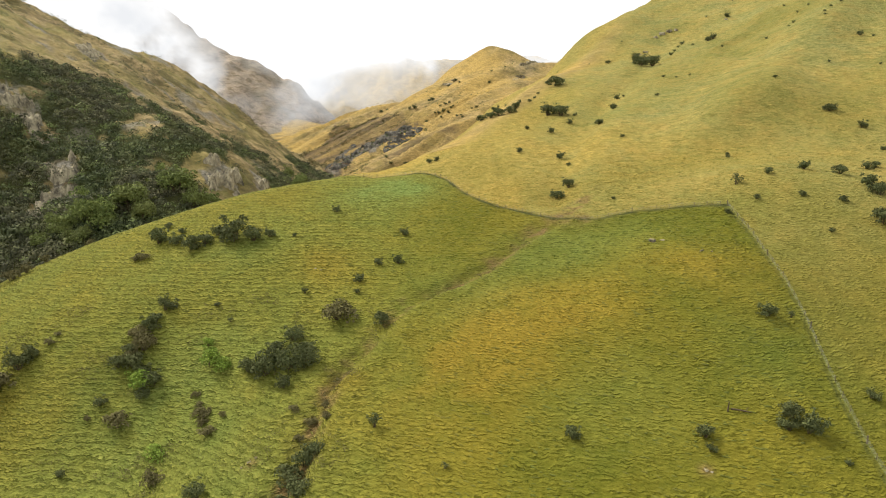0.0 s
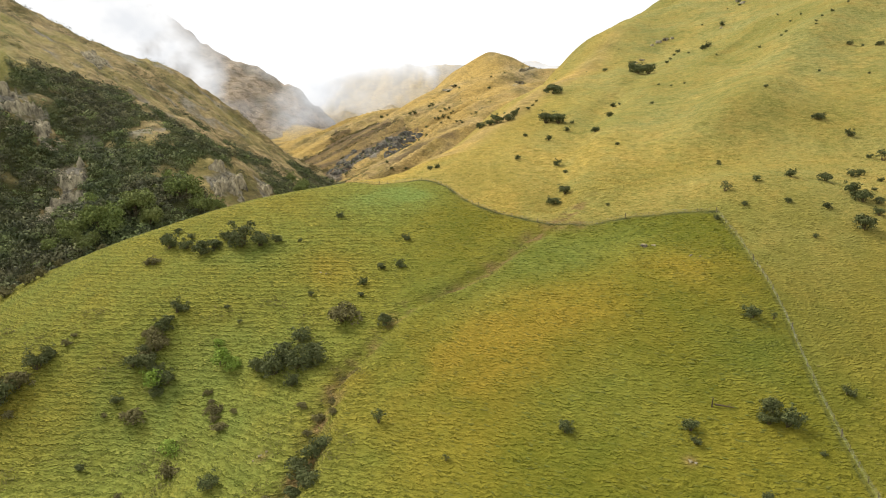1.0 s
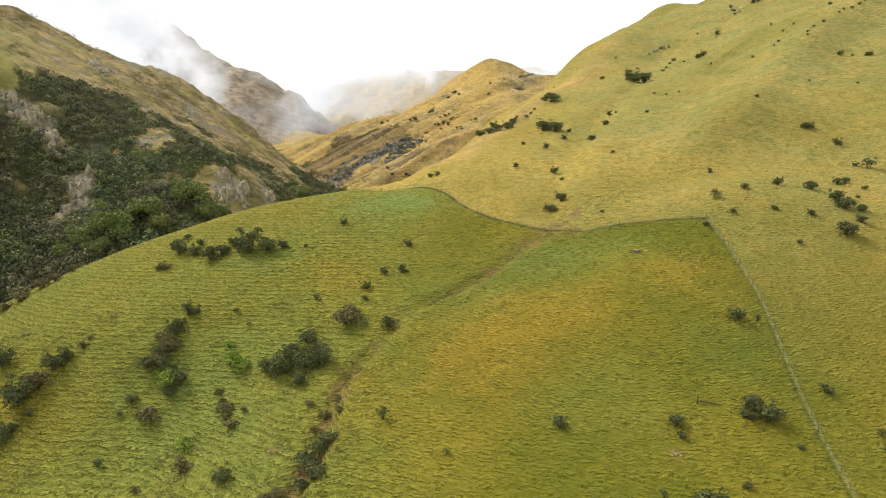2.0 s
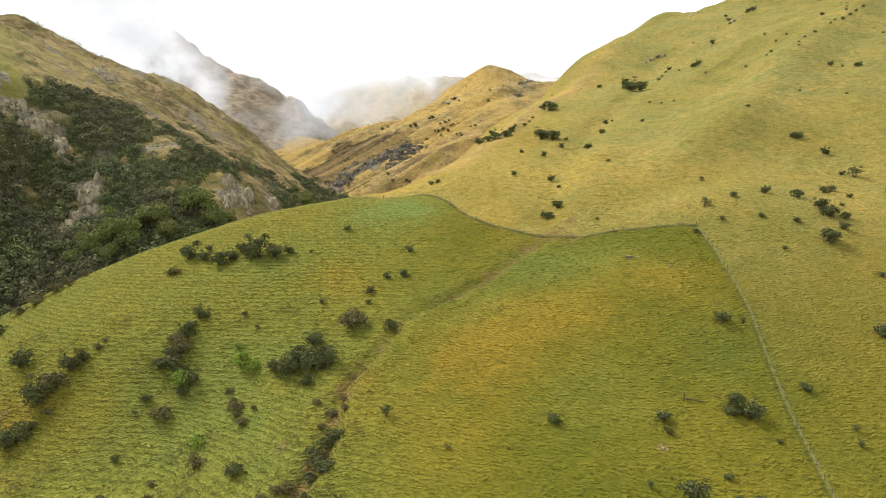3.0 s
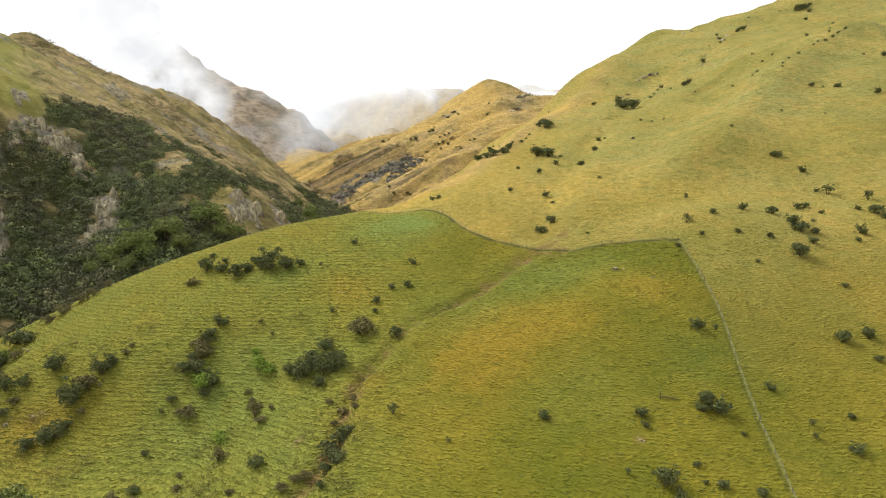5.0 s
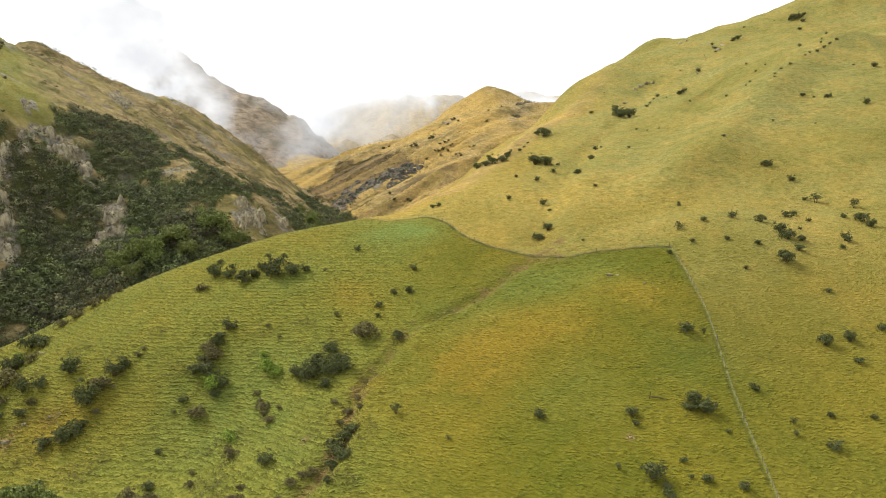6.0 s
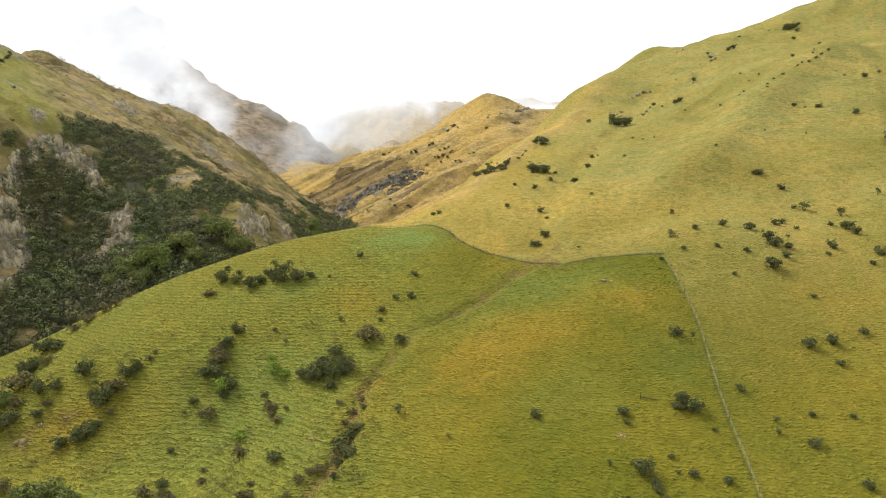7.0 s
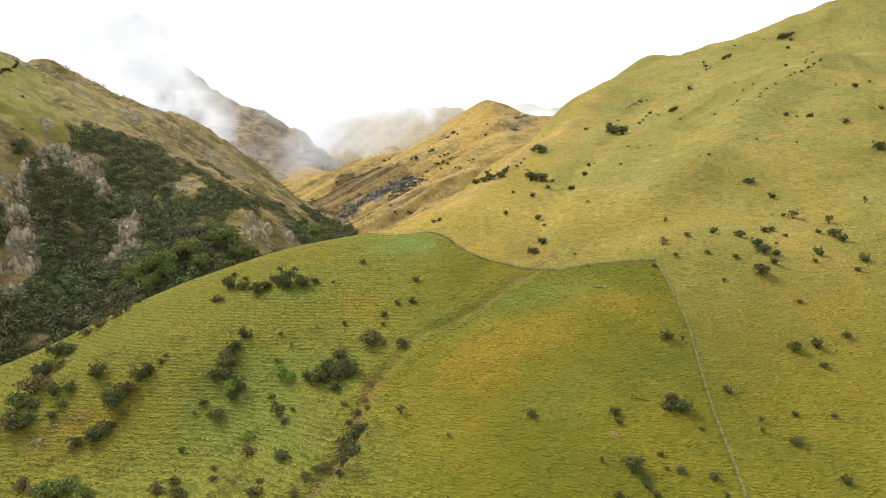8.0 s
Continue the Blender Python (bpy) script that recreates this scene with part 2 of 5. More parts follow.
    grass = n.mix(n.math("MULTIPLY", n.ramp(clump, 0.49, 0.38), n.math("MULTIPLY", c.outputs["Green"], 0.62)), grass, n.mix(1.0, grass, (0.50, 0.52, 0.44), "MULTIPLY"))
    grass = n.mix(n.math("MULTIPLY", n.ramp(clump, 0.53, 0.64), n.math("MULTIPLY", c.outputs["Green"], 0.55)), grass, n.mix(1.0, grass, (1.40, 1.36, 1.30), "MULTIPLY"))
    wild = n.math("MULTIPLY", n.math("SUBTRACT", c.outputs["Green"], n.math("MAXIMUM", n.math("MULTIPLY", cover.outputs["Alpha"], 0.9), n.math("MULTIPLY", t.outputs["Red"], 0.7))), 0.62)
    grass = n.mix(n.math("MULTIPLY", n.ramp(mottle, 0.50, 0.58), wild), grass, n.mix(n.ramp(fine, 0.4, 0.6), (0.090, 0.082, 0.028), (0.120, 0.090, 0.040)))
    grass = n.mix(n.math("MULTIPLY", n.ramp(mottle, 0.44, 0.36), wild), grass, (0.250, 0.205, 0.085))
    # Low streaks and hollows are shaded, and tops lit, in the colour itself.
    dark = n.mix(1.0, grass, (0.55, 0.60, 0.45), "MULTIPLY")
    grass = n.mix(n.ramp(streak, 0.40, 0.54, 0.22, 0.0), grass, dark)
    rise = n.add("ShaderNodeAttribute")
    rise.attribute_name = "rise"
    sward = n.add("ShaderNodeAttribute")
    sward.attribute_name = "sward"
    place = n.add("ShaderNodeSeparateXYZ")
    n.link(pos, place.inputs[0])
    lay = n.add("ShaderNodeCombineXYZ")
    n.link(n.math("MULTIPLY", place.outputs["X"], 0.95), lay.inputs[0])
    n.link(n.math("MULTIPLY", place.outputs["Y"], 0.70), lay.inputs[1])
    n.link(n.math("MULTIPLY", rise.outputs["Fac"], 1.9), lay.inputs[2])
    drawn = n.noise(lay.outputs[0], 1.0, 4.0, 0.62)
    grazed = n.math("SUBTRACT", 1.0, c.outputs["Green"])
    hollow_shade = n.math("MULTIPLY", n.ramp(drawn, 0.48, 0.38, 0.0, 0.34), grazed)
    grass = n.mix(hollow_shade, grass, n.mix(1.0, grass, (0.55, 0.60, 0.45), "MULTIPLY"))
    top_light = n.math("MULTIPLY", n.ramp(drawn, 0.53, 0.62, 0.0, 0.55), grazed)
    grass = n.mix(top_light, grass, n.mix(1.0, grass, (1.42, 1.36, 1.45), "MULTIPLY"))
    wide = n.add("ShaderNodeCombineXYZ")
    n.link(n.math("MULTIPLY", place.outputs["X"], 0.34), wide.inputs[0])
    n.link(n.math("MULTIPLY", place.outputs["Y"], 0.20), wide.inputs[1])
    n.link(n.math("MULTIPLY", rise.outputs["Fac"], 0.42), wide.inputs[2])
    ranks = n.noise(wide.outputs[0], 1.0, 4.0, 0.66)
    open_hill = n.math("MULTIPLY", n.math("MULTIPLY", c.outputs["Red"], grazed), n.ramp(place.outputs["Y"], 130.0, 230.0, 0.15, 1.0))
    # Relief shading put into the colour: dark low growth, lightened raised growth.
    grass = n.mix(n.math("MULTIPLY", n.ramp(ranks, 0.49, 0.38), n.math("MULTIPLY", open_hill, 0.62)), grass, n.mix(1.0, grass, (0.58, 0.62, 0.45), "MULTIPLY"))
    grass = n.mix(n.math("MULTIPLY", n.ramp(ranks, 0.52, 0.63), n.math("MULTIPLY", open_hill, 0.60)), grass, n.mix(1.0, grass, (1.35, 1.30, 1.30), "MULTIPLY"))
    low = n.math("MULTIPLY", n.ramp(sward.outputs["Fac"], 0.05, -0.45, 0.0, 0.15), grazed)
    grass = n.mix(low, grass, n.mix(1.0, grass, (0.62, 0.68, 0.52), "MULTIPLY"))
    wave = n.noise(n.stretch(pos, 1.0, 1.0, 0.6), 1.0, 2.0, 0.5)
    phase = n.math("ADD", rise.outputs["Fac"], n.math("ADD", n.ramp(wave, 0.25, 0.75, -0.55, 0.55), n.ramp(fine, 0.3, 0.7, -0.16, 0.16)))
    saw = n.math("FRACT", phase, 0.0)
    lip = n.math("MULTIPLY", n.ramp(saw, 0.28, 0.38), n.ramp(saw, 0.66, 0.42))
    foot_shade = n.math("MULTIPLY", n.ramp(saw, 0.0, 0.08), n.ramp(saw, 0.32, 0.20))
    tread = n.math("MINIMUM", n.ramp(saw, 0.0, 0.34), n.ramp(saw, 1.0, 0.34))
    row_breaks = n.ramp(n.noise(n.stretch(pos, 0.55, 0.55, 1.1), 1.0, 3.0, 0.65), 0.42, 0.58, 0.0, 1.0)
    kept = n.math("MULTIPLY", n.math("MULTIPLY", row_breaks, n.ramp(place.outputs["X"], -28.0, 0.0, 0.55, 1.0)), n.math("SUBTRACT", grazed, n.math("MULTIPLY", c.outputs["Red"], 0.45)))
    kept = n.math("MULTIPLY", kept, n.math("SUBTRACT", 1.0, n.math("MULTIPLY", n.math("SUBTRACT", 1.0, left_slope), n.ramp(place.outputs["Y"], 150.0, 80.0, 0.0, 0.50))))
    # Shade at each step's foot and light on its lip, painted in.
    grass = n.mix(n.math("MULTIPLY", foot_shade, n.math("MULTIPLY", kept, 0.66)), grass, n.mix(1.0, grass, (0.47, 0.53, 0.28), "MULTIPLY"))
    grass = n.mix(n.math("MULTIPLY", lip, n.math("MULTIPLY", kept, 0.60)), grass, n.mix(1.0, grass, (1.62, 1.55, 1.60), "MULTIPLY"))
    earth = n.mix(n.ramp(fine, 0.35, 0.65), (0.095, 0.062, 0.024), (0.220, 0.148, 0.058))
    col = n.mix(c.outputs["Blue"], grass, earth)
    heather = n.add("ShaderNodeAttribute")
    heather.attribute_name = "heather"
    col = n.mix(heather.outputs["Fac"], col, n.mix(n.ramp(mottle, 0.40, 0.60), (0.036, 0.027, 0.021), (0.090, 0.063, 0.036)))
    track = n.add("ShaderNodeAttribute")
    track.attribute_name = "track"
    col = n.mix(track.outputs["Fac"], col, n.mix(n.ramp(fine, 0.35, 0.65), (0.125, 0.138, 0.040), (0.205, 0.208, 0.070)))
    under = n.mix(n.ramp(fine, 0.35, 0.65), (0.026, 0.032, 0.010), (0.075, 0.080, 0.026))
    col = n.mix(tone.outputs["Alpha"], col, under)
    rock = n.mix(n.ramp(n.noise(n.stretch(pos, 0.5, 0.5, 0.2), 0.9, 6.0, 0.65), 0.35, 0.65), (0.085, 0.076, 0.054), (0.265, 0.242, 0.190))
    col = n.mix(t.outputs["Blue"], col, rock)
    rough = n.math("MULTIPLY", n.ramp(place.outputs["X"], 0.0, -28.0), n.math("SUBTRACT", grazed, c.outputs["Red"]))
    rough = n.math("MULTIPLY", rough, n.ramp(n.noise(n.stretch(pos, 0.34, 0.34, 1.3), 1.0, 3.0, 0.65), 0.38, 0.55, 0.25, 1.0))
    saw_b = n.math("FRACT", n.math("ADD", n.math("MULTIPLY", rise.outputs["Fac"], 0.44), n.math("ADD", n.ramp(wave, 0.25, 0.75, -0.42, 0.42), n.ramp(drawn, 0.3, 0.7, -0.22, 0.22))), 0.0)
    foot_shade_b = n.math("MULTIPLY", n.ramp(saw_b, 0.0, 0.08), n.ramp(saw_b, 0.30, 0.18))
    lip_light_b = n.math("MULTIPLY", n.ramp(saw_b, 0.26, 0.36), n.ramp(saw_b, 0.60, 0.40))
    # Same painted shade and light for the wider rows on the left.
    col = n.mix(n.math("MULTIPLY", foot_shade_b, n.math("MULTIPLY", rough, 0.50)), col, n.mix(1.0, col, (0.47, 0.55, 0.32), "MULTIPLY"))
    col = n.mix(n.math("MULTIPLY", lip_light_b, n.math("MULTIPLY", rough, 0.75)), col, n.mix(1.0, col, (1.55, 1.48, 1.55), "MULTIPLY"))
    tread_b = n.math("MINIMUM", n.ramp(saw_b, 0.0, 0.34), n.ramp(saw_b, 1.0, 0.34))
    height = n.math("ADD", n.math("ADD", n.math("MULTIPLY", streak, 0.20), n.math("MULTIPLY", fine, 0.35)), n.math("MULTIPLY", drawn, 0.45))
    height = n.math("ADD", height, n.math("MULTIPLY", n.math("MULTIPLY", tread, kept), 0.55))
    height = n.math("ADD", height, n.math("MULTIPLY", n.math("MULTIPLY", tread_b, rough), 0.75))
    height = n.math("ADD", height, n.math("MULTIPLY", n.math("MULTIPLY", ranks, open_hill), 1.6))
    height = n.math("ADD", height, n.math("MULTIPLY", n.math("ADD", n.math("MULTIPLY", mottle, 3.0), n.math("MULTIPLY", clump, 2.2)), c.outputs["Green"]))
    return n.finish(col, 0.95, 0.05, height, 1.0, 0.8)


def leaf_material(name, dark, light, tint=(0.10, 0.075, 0.04)):
    n = Nodes(name)
    geo = n.add("ShaderNodeNewGeometry")
    info = n.add("ShaderNodeObjectInfo")
    col = n.mix(geo.outputs["Random Per Island"], dark, light)
    col = n.mix(n.ramp(info.outputs["Random"], 0.3, 1.0, 0.0, 0.45), col, tint)
    col = n.mix(n.ramp(n.noise(geo.outputs["Position"], 0.45, 3.0), 0.4, 0.65, 0.0, 0.5), col, n.mix(0.5, col, dark))
    col = n.mix(n.ramp(n.noise(geo.outputs["Position"], 0.09, 4.0), 0.50, 0.68, 0.0, 0.6), col, n.mix(0.5, light, tint))
    return n.finish(col, 0.85, 0.12)


def scrub_material():
    """Scrub whose bushes differ in hue from one to the next and from place to place."""
    n = Nodes("mixed_scrub")
    geo = n.add("ShaderNodeNewGeometry")
    kind = n.add("ShaderNodeAttribute")
    kind.attribute_name = "bush"
    place = n.noise(geo.outputs["Position"], 0.030, 4.0, 0.6)
    green = n.mix(n.ramp(kind.outputs["Fac"], 0.15, 0.95), (0.052, 0.064, 0.028), (0.165, 0.190, 0.072))
    olive = n.mix(n.ramp(kind.outputs["Fac"], 0.2, 0.95), (0.066, 0.064, 0.036), (0.200, 0.188, 0.096))
    col = n.mix(n.ramp(place, 0.42, 0.56), green, olive)
    col = n.mix(n.ramp(kind.outputs["Fac"], 0.90, 0.96), col, (0.165, 0.200, 0.066))
    clump = n.noise(geo.outputs["Position"], 0.16, 3.0, 0.6)
    col = n.mix(n.ramp(clump, 0.46, 0.56, 0.75, 0.0), col, n.mix(1.0, col, (0.60, 0.64, 0.62), "MULTIPLY"))
    col = n.mix(n.ramp(clump, 0.54, 0.66, 0.0, 0.7), col, n.mix(1.0, col, (1.35, 1.32, 1.25), "MULTIPLY"))
    col = n.mix(n.math("MULTIPLY", geo.outputs["Random Per Island"], 0.28), col, n.mix(0.65, col, (0.025, 0.028, 0.010)))
    return n.finish(col, 0.85, 0.12)


def bark_material():
    n = Nodes("bark")
    pos = n.add("ShaderNodeNewGeometry").outputs["Position"]
    g = n.noise(n.stretch(pos, 6, 6, 1.5), 3.0)
    return n.finish(n.mix(n.ramp(g, 0.35, 0.65), (0.036, 0.027, 0.014), (0.122, 0.094, 0.052)), 0.95, 0.1, g, 0.5, 0.03)


def stone_material(name="weathered_stone", turfed=1.24, deep=(0.055, 0.047, 0.034), pale=(0.335, 0.292, 0.190), lichen=(0.39, 0.338, 0.215)):
    n = Nodes(name)
    pos = n.add("ShaderNodeNewGeometry").outputs["Position"]
    a = n.noise(n.stretch(pos, 0.5, 0.5, 0.25), 0.7, 6.0, 0.65)
    b = n.noise(pos, 0.22, 5.0, 0.6)
    f = n.noise(pos, 2.2, 5.0, 0.65)
    col = n.mix(n.ramp(a, 0.36, 0.62), deep, pale)
    col = n.mix(n.ramp(f, 0.52, 0.75, 0, 0.5), col, lichen)
    up = n.add("ShaderNodeSeparateXYZ")
    n.link(n.add("ShaderNodeNewGeometry").outputs["Normal"], up.inputs[0])
    turf = n.mix(n.ramp(f, 0.35, 0.65), (0.095, 0.080, 0.026), (0.215, 0.165, 0.060))
    col = n.mix(n.ramp(n.math("ADD", up.outputs["Z"], n.math("MULTIPLY", b, 0.9)), turfed, turfed + 0.2), col, turf)
    return n.finish(col, 0.92, 0.15, n.math("ADD", a, n.math("MULTIPLY", f, 0.5)), 0.7, 0.5)


def wood_material():
    n = Nodes("weathered_post")
    pos = n.add("ShaderNodeNewGeometry").outputs["Position"]
    g = n.noise(n.stretch(pos, 8, 8, 1.2), 4.0)
    return n.finish(n.mix(n.ramp(g, 0.3, 0.7), (0.062, 0.050, 0.030), (0.175, 0.148, 0.092)), 0.9, 0.1, g, 0.4, 0.02)


def cloud_material(name, strength, dim):
    n = Nodes(name)
    d = n.add("ShaderNodeAttribute")
    d.attribute_name = "cloud_cover"
    # Clouds glow instead of catching light; grey shading is mixed into the glow.
    glow = n.add("ShaderNodeEmission", Strength=strength)
    clear = n.add("ShaderNodeBsdfTransparent")
    both = n.add("ShaderNodeMixShader")
    shade = n.add("ShaderNodeSeparateColor")
    n.link(d.outputs["Color"], shade.inputs["Color"])
    n.link(shade.outputs["Red"], both.inputs[0])
    n.link(n.mix(shade.outputs["Green"], (dim, dim * 1.02, dim * 1.05), (1.0, 1.0, 1.0)), glow.inputs["Color"])
    n.link(clear.outputs[0], both.inputs[1])
    n.link(glow.outputs[0], both.inputs[2])
    n.link(both.outputs[0], n.out.inputs["Surface"])
    return n.mat


def tussock_material():
    n = Nodes("tussock_grass")
    geo = n.add("ShaderNodeNewGeometry")
    tint = n.add("ShaderNodeAttribute")
    tint.attribute_name = "tint"
    blade = n.noise(n.stretch(geo.outputs["Position"], 5, 5, 2), 1.6, 3.0, 0.7)
    col = n.mix(n.ramp(geo.outputs["Random Per Island"], 0.0, 1.0, 0.0, 0.30), tint.outputs["Color"], (0.070, 0.072, 0.014))
    col = n.mix(n.ramp(blade, 0.35, 0.65, 0.22, 0.0), col, (0.060, 0.062, 0.012))
    return n.finish(col, 0.95, 0.05, blade, 0.5, 0.1)


GRASS = ground_material()
TUSSOCK = tussock_material()
LEAF_DARK = leaf_material("shrub_leaves", (0.044, 0.054, 0.019), (0.118, 0.130, 0.044), (0.064, 0.066, 0.024))
LEAF_BROWN = leaf_material("dry_twigs", (0.058, 0.052, 0.020), (0.166, 0.146, 0.056), (0.108, 0.092, 0.034))
LEAF_LIGHT = leaf_material("fresh_leaves", (0.080, 0.125, 0.016), (0.235, 0.320, 0.045), (0.150, 0.190, 0.030))
LEAF_WOOD = leaf_material("woodland_leaves", (0.056, 0.080, 0.020), (0.205, 0.240, 0.064), (0.095, 0.085, 0.030))
LEAF_SCRUB = scrub_material()
BARK = bark_material()
STONE = stone_material()
STONE_DARK = stone_material("dark_stone", 1.4, (0.032, 0.029, 0.022), (0.110, 0.100, 0.078), (0.17, 0.155, 0.125))
WOOD = wood_material()
CLOUD = cloud_material("cloud_vapour", 0.82, 0.95)
MIST = cloud_material("hill_mist", 0.72, 0.84)
WIRE = Nodes("fence_wire").finish((0.26, 0.26, 0.24), 0.6, 0.4, metallic=0.7)

# ---- the ground, one sheet out to the horizon ----
CREST_FENCE = ((-44, 243), (-25.2, 227.9), (-17, 226.6), (-8.9, 226.1), (-2.8, 222), (1.2, 216.7), (3, 212.3), (6.6, 204.3), (11.6, 196.3), (16.3, 188.6), (22.4, 182.7),
               (26.7, 178.5), (30.3, 176), (34, 174.6), (38.2, 172), (41.8, 170.9), (47.4, 171.7), (53.4, 171.3), (62.3, 166.4), (68, 162.1), (72, 159))
DOWN_FENCE = ((72, 159), (72, 145), (69.5, 122), (66.6, 104), (64.2, 88), (62.5, 75), (60.7, 64), (58, 46))


def terracettes(x, y, z):
    """Grazing steps that follow the contours, and tussocky lumps drawn out along them."""
    step, lump = steps(x, y, z)
    return 0.24 * step * lump + 0.17 * swards(x, y, z)


def swards(x, y, z):
    """Uneven growth of the grass, longer along the slope than down it, about -1 to 1."""
    run = 0.9 * x - 0.43 * y
    side = 0.43 * x + 0.9 * y
    a = fbm(run / 1.5 + 0.5 * vnoise(x / 4, y / 4, 68), step_phase(x, y, z) * 1.1, 2, 69)
    return 0.55 * a + 0.75 * (0.5 - 1.6 * np.abs(vnoise(run / 1.25 + 0.6 * vnoise(x / 3, y / 3, 59), side / 0.85, 58)))


def steps(x, y, z):
    """The rise of the grazing steps and how bold they are."""
    ph = step_phase(x, y, z)
    row = np.floor(ph)
    saw = ph - row
    step = np.where(saw < 0.30, saw / 0.30, (1 - saw) / 0.70) - 0.5
    run = 0.9 * x - 0.43 * y
    lump = np.clip(0.62 + 0.75 * vnoise(run / 3.2, row * 7.3, 65) + 0.35 * vnoise(run / 1.1, row * 3.7, 64) + 0.25 * vnoise(x / 9, y / 9, 66), 0.0, 1.5)
    return step, lump


STEP = 0.40


def step_phase(x, y, z):
    loose = np.clip((165 - y) / 50, 0, 1)
    return (z + 0.13 * y) / STEP + 0.45 * vnoise(x / 7, y / 7, 61) + 1.0 * vnoise(x / 24, y / 24, 62) + (0.10 + 0.30 * loose) * vnoise(x / 1.9, y / 1.9, 67)


def in_paddock(x, y):
    """1 inside the near fences, 0 outside, softly."""
    fx, fy = np.array(CREST_FENCE).T
    gx, gy = np.array(DOWN_FENCE[::-1]).T
    below = 1 / (1 + np.exp(np.clip((y - np.interp(x, fx, fy)) / 0.5, -40, 40)))
    left = 1 / (1 + np.exp(np.clip((x - np.interp(y, gy, gx)) / 0.4, -40, 40)))
    return below * np.where(x < 72, left, np.where(y < 159, left, 0))


def inside(x, y, poly):
    hit = np.zeros(np.shape(x), bool)
    for (ax, ay), (bx, by) in zip(poly, poly[1:] + poly[:1]):
        cross = (ay > y) != (by > y)
        hit ^= cross & (x < (bx - ax) * (y - ay) / (by - ay + 1e-9) + ax)
    return hit


MAIN_SCRUB = ((-233, 342), (-241, 364), (-249, 403), (-238, 408), (-241, 462), (-236, 480), (-226, 471), (-212, 432), (-196, 437), (-170, 347),
              (-164, 326), (-144, 327), (-134, 323), (-126, 307), (-114, 296), (-106, 282), (-95, 240), (-112, 212), (-138, 180), (-150, 150),
              (-165, 120), (-260, 110), (-300, 180), (-232, 200), (-193, 212), (-193, 238), (-207, 260), (-218, 274), (-226, 293))
UPPER_STRIP = ((-150, 339), (-187, 470), (-179, 496), (-162, 488), (-118, 343), (-123, 319), (-128, 309), (-141, 325))
HIGH_STRIP = ((-166, 503), (-170, 561), (-158, 579), (-150, 516), (-156, 485))
VALLEY_SCRUB = ((-112, 380), (-112, 450), (-125, 590), (-160, 652), (-154, 714), (-126, 708), (-96, 640), (-80, 560), (-70, 420), (-80, 300),
                (-95, 240), (-106, 282), (-97, 292), (-92, 320), (-90, 345))
LEDGE_SCRUB = ((-241, 311), (-239, 325), (-238, 312), (-232, 300), (-237, 295))
CLIFF_SCRUB = ((-214, 226), (-206, 252), (-216, 262), (-228, 240), (-226, 225))
SCRUB_EDGES = (MAIN_SCRUB, UPPER_STRIP, HIGH_STRIP, VALLEY_SCRUB, LEDGE_SCRUB, CLIFF_SCRUB)


LONG_CLIFF = ((-239, 329), (-230, 336), (-220, 337), (-204, 328), (-189, 313), (-188, 307), (-198, 306), (-205, 316), (-220, 313), (-226, 323))
SIDE_CLIFF = ((-231, 326), (-223, 300), (-225, 296), (-238, 322))
LOW_CLIFF = ((-187, 291), (-185, 297), (-171, 298), (-165, 289), (-158, 273), (-166, 269), (-165, 252), (-173, 259), (-177, 268), (-174, 284))
WEST_CLIFF = ((-232, 274), (-227, 277), (-231, 299), (-226, 295), (-216, 273), (-205, 260), (-191, 238), (-188, 225), (-196, 214), (-206, 240), (-220, 262))
KNOB_CLIFF = ((-121, 318), (-115, 332), (-104, 326), (-100, 310), (-109, 295))
BACK_CLIFF = ((-108, 352), (-100, 360), (-92, 346), (-98, 336))
HIGH_SLAB = ((-296, 530), (-308, 576), (-294, 568), (-278, 544), (-271, 513))
EDGE_SLAB = ((-251, 340), (-249, 350), (-241, 342), (-244, 333))
CLIFFS = (LONG_CLIFF, SIDE_CLIFF, LOW_CLIFF, WEST_CLIFF, KNOB_CLIFF, BACK_CLIFF, HIGH_SLAB, EDGE_SLAB)
GLADES = (((-170, 339), (-176, 352), (-165, 350), (-153, 341), (-155, 331), (-165, 327)), ((-123, 319), (-116, 340), (-100, 362), (-90, 344), (-95, 314), (-99, 293), (-107, 299)))


HEATH_EDGE = ((-189, 800), (-215, 960), (-180, 960), (-182, 1070), (-118, 1030), (-85, 981), (-30, 850), (-77, 873), (-105, 827), (-125, 715), (-156, 740))
RIB_EDGE = ((-131, 725), (-119, 769), (-105, 827), (-77, 873), (-28, 845), (-30, 819), (-52, 806), (-69, 771), (-98, 760), (-117, 715))
SIDE_RIB = ((-134, 700), (-142, 800), (-126, 868), (-116, 866), (-124, 800), (-133, 735))
HIGH_RIB = ((-72.9, 752), (-55.7, 770), (-27.1, 788), (-20.7, 781.4), (-49, 757), (-66, 728))
STREAKS = (((-57, 690), (-26, 712), (5, 698)), ((-21, 631), (4, 645)))


def any_inside(x, y, polys):
    hit = np.zeros(np.shape(x), bool)
    for poly in polys:
        hit |= inside(x, y, poly)
    return hit


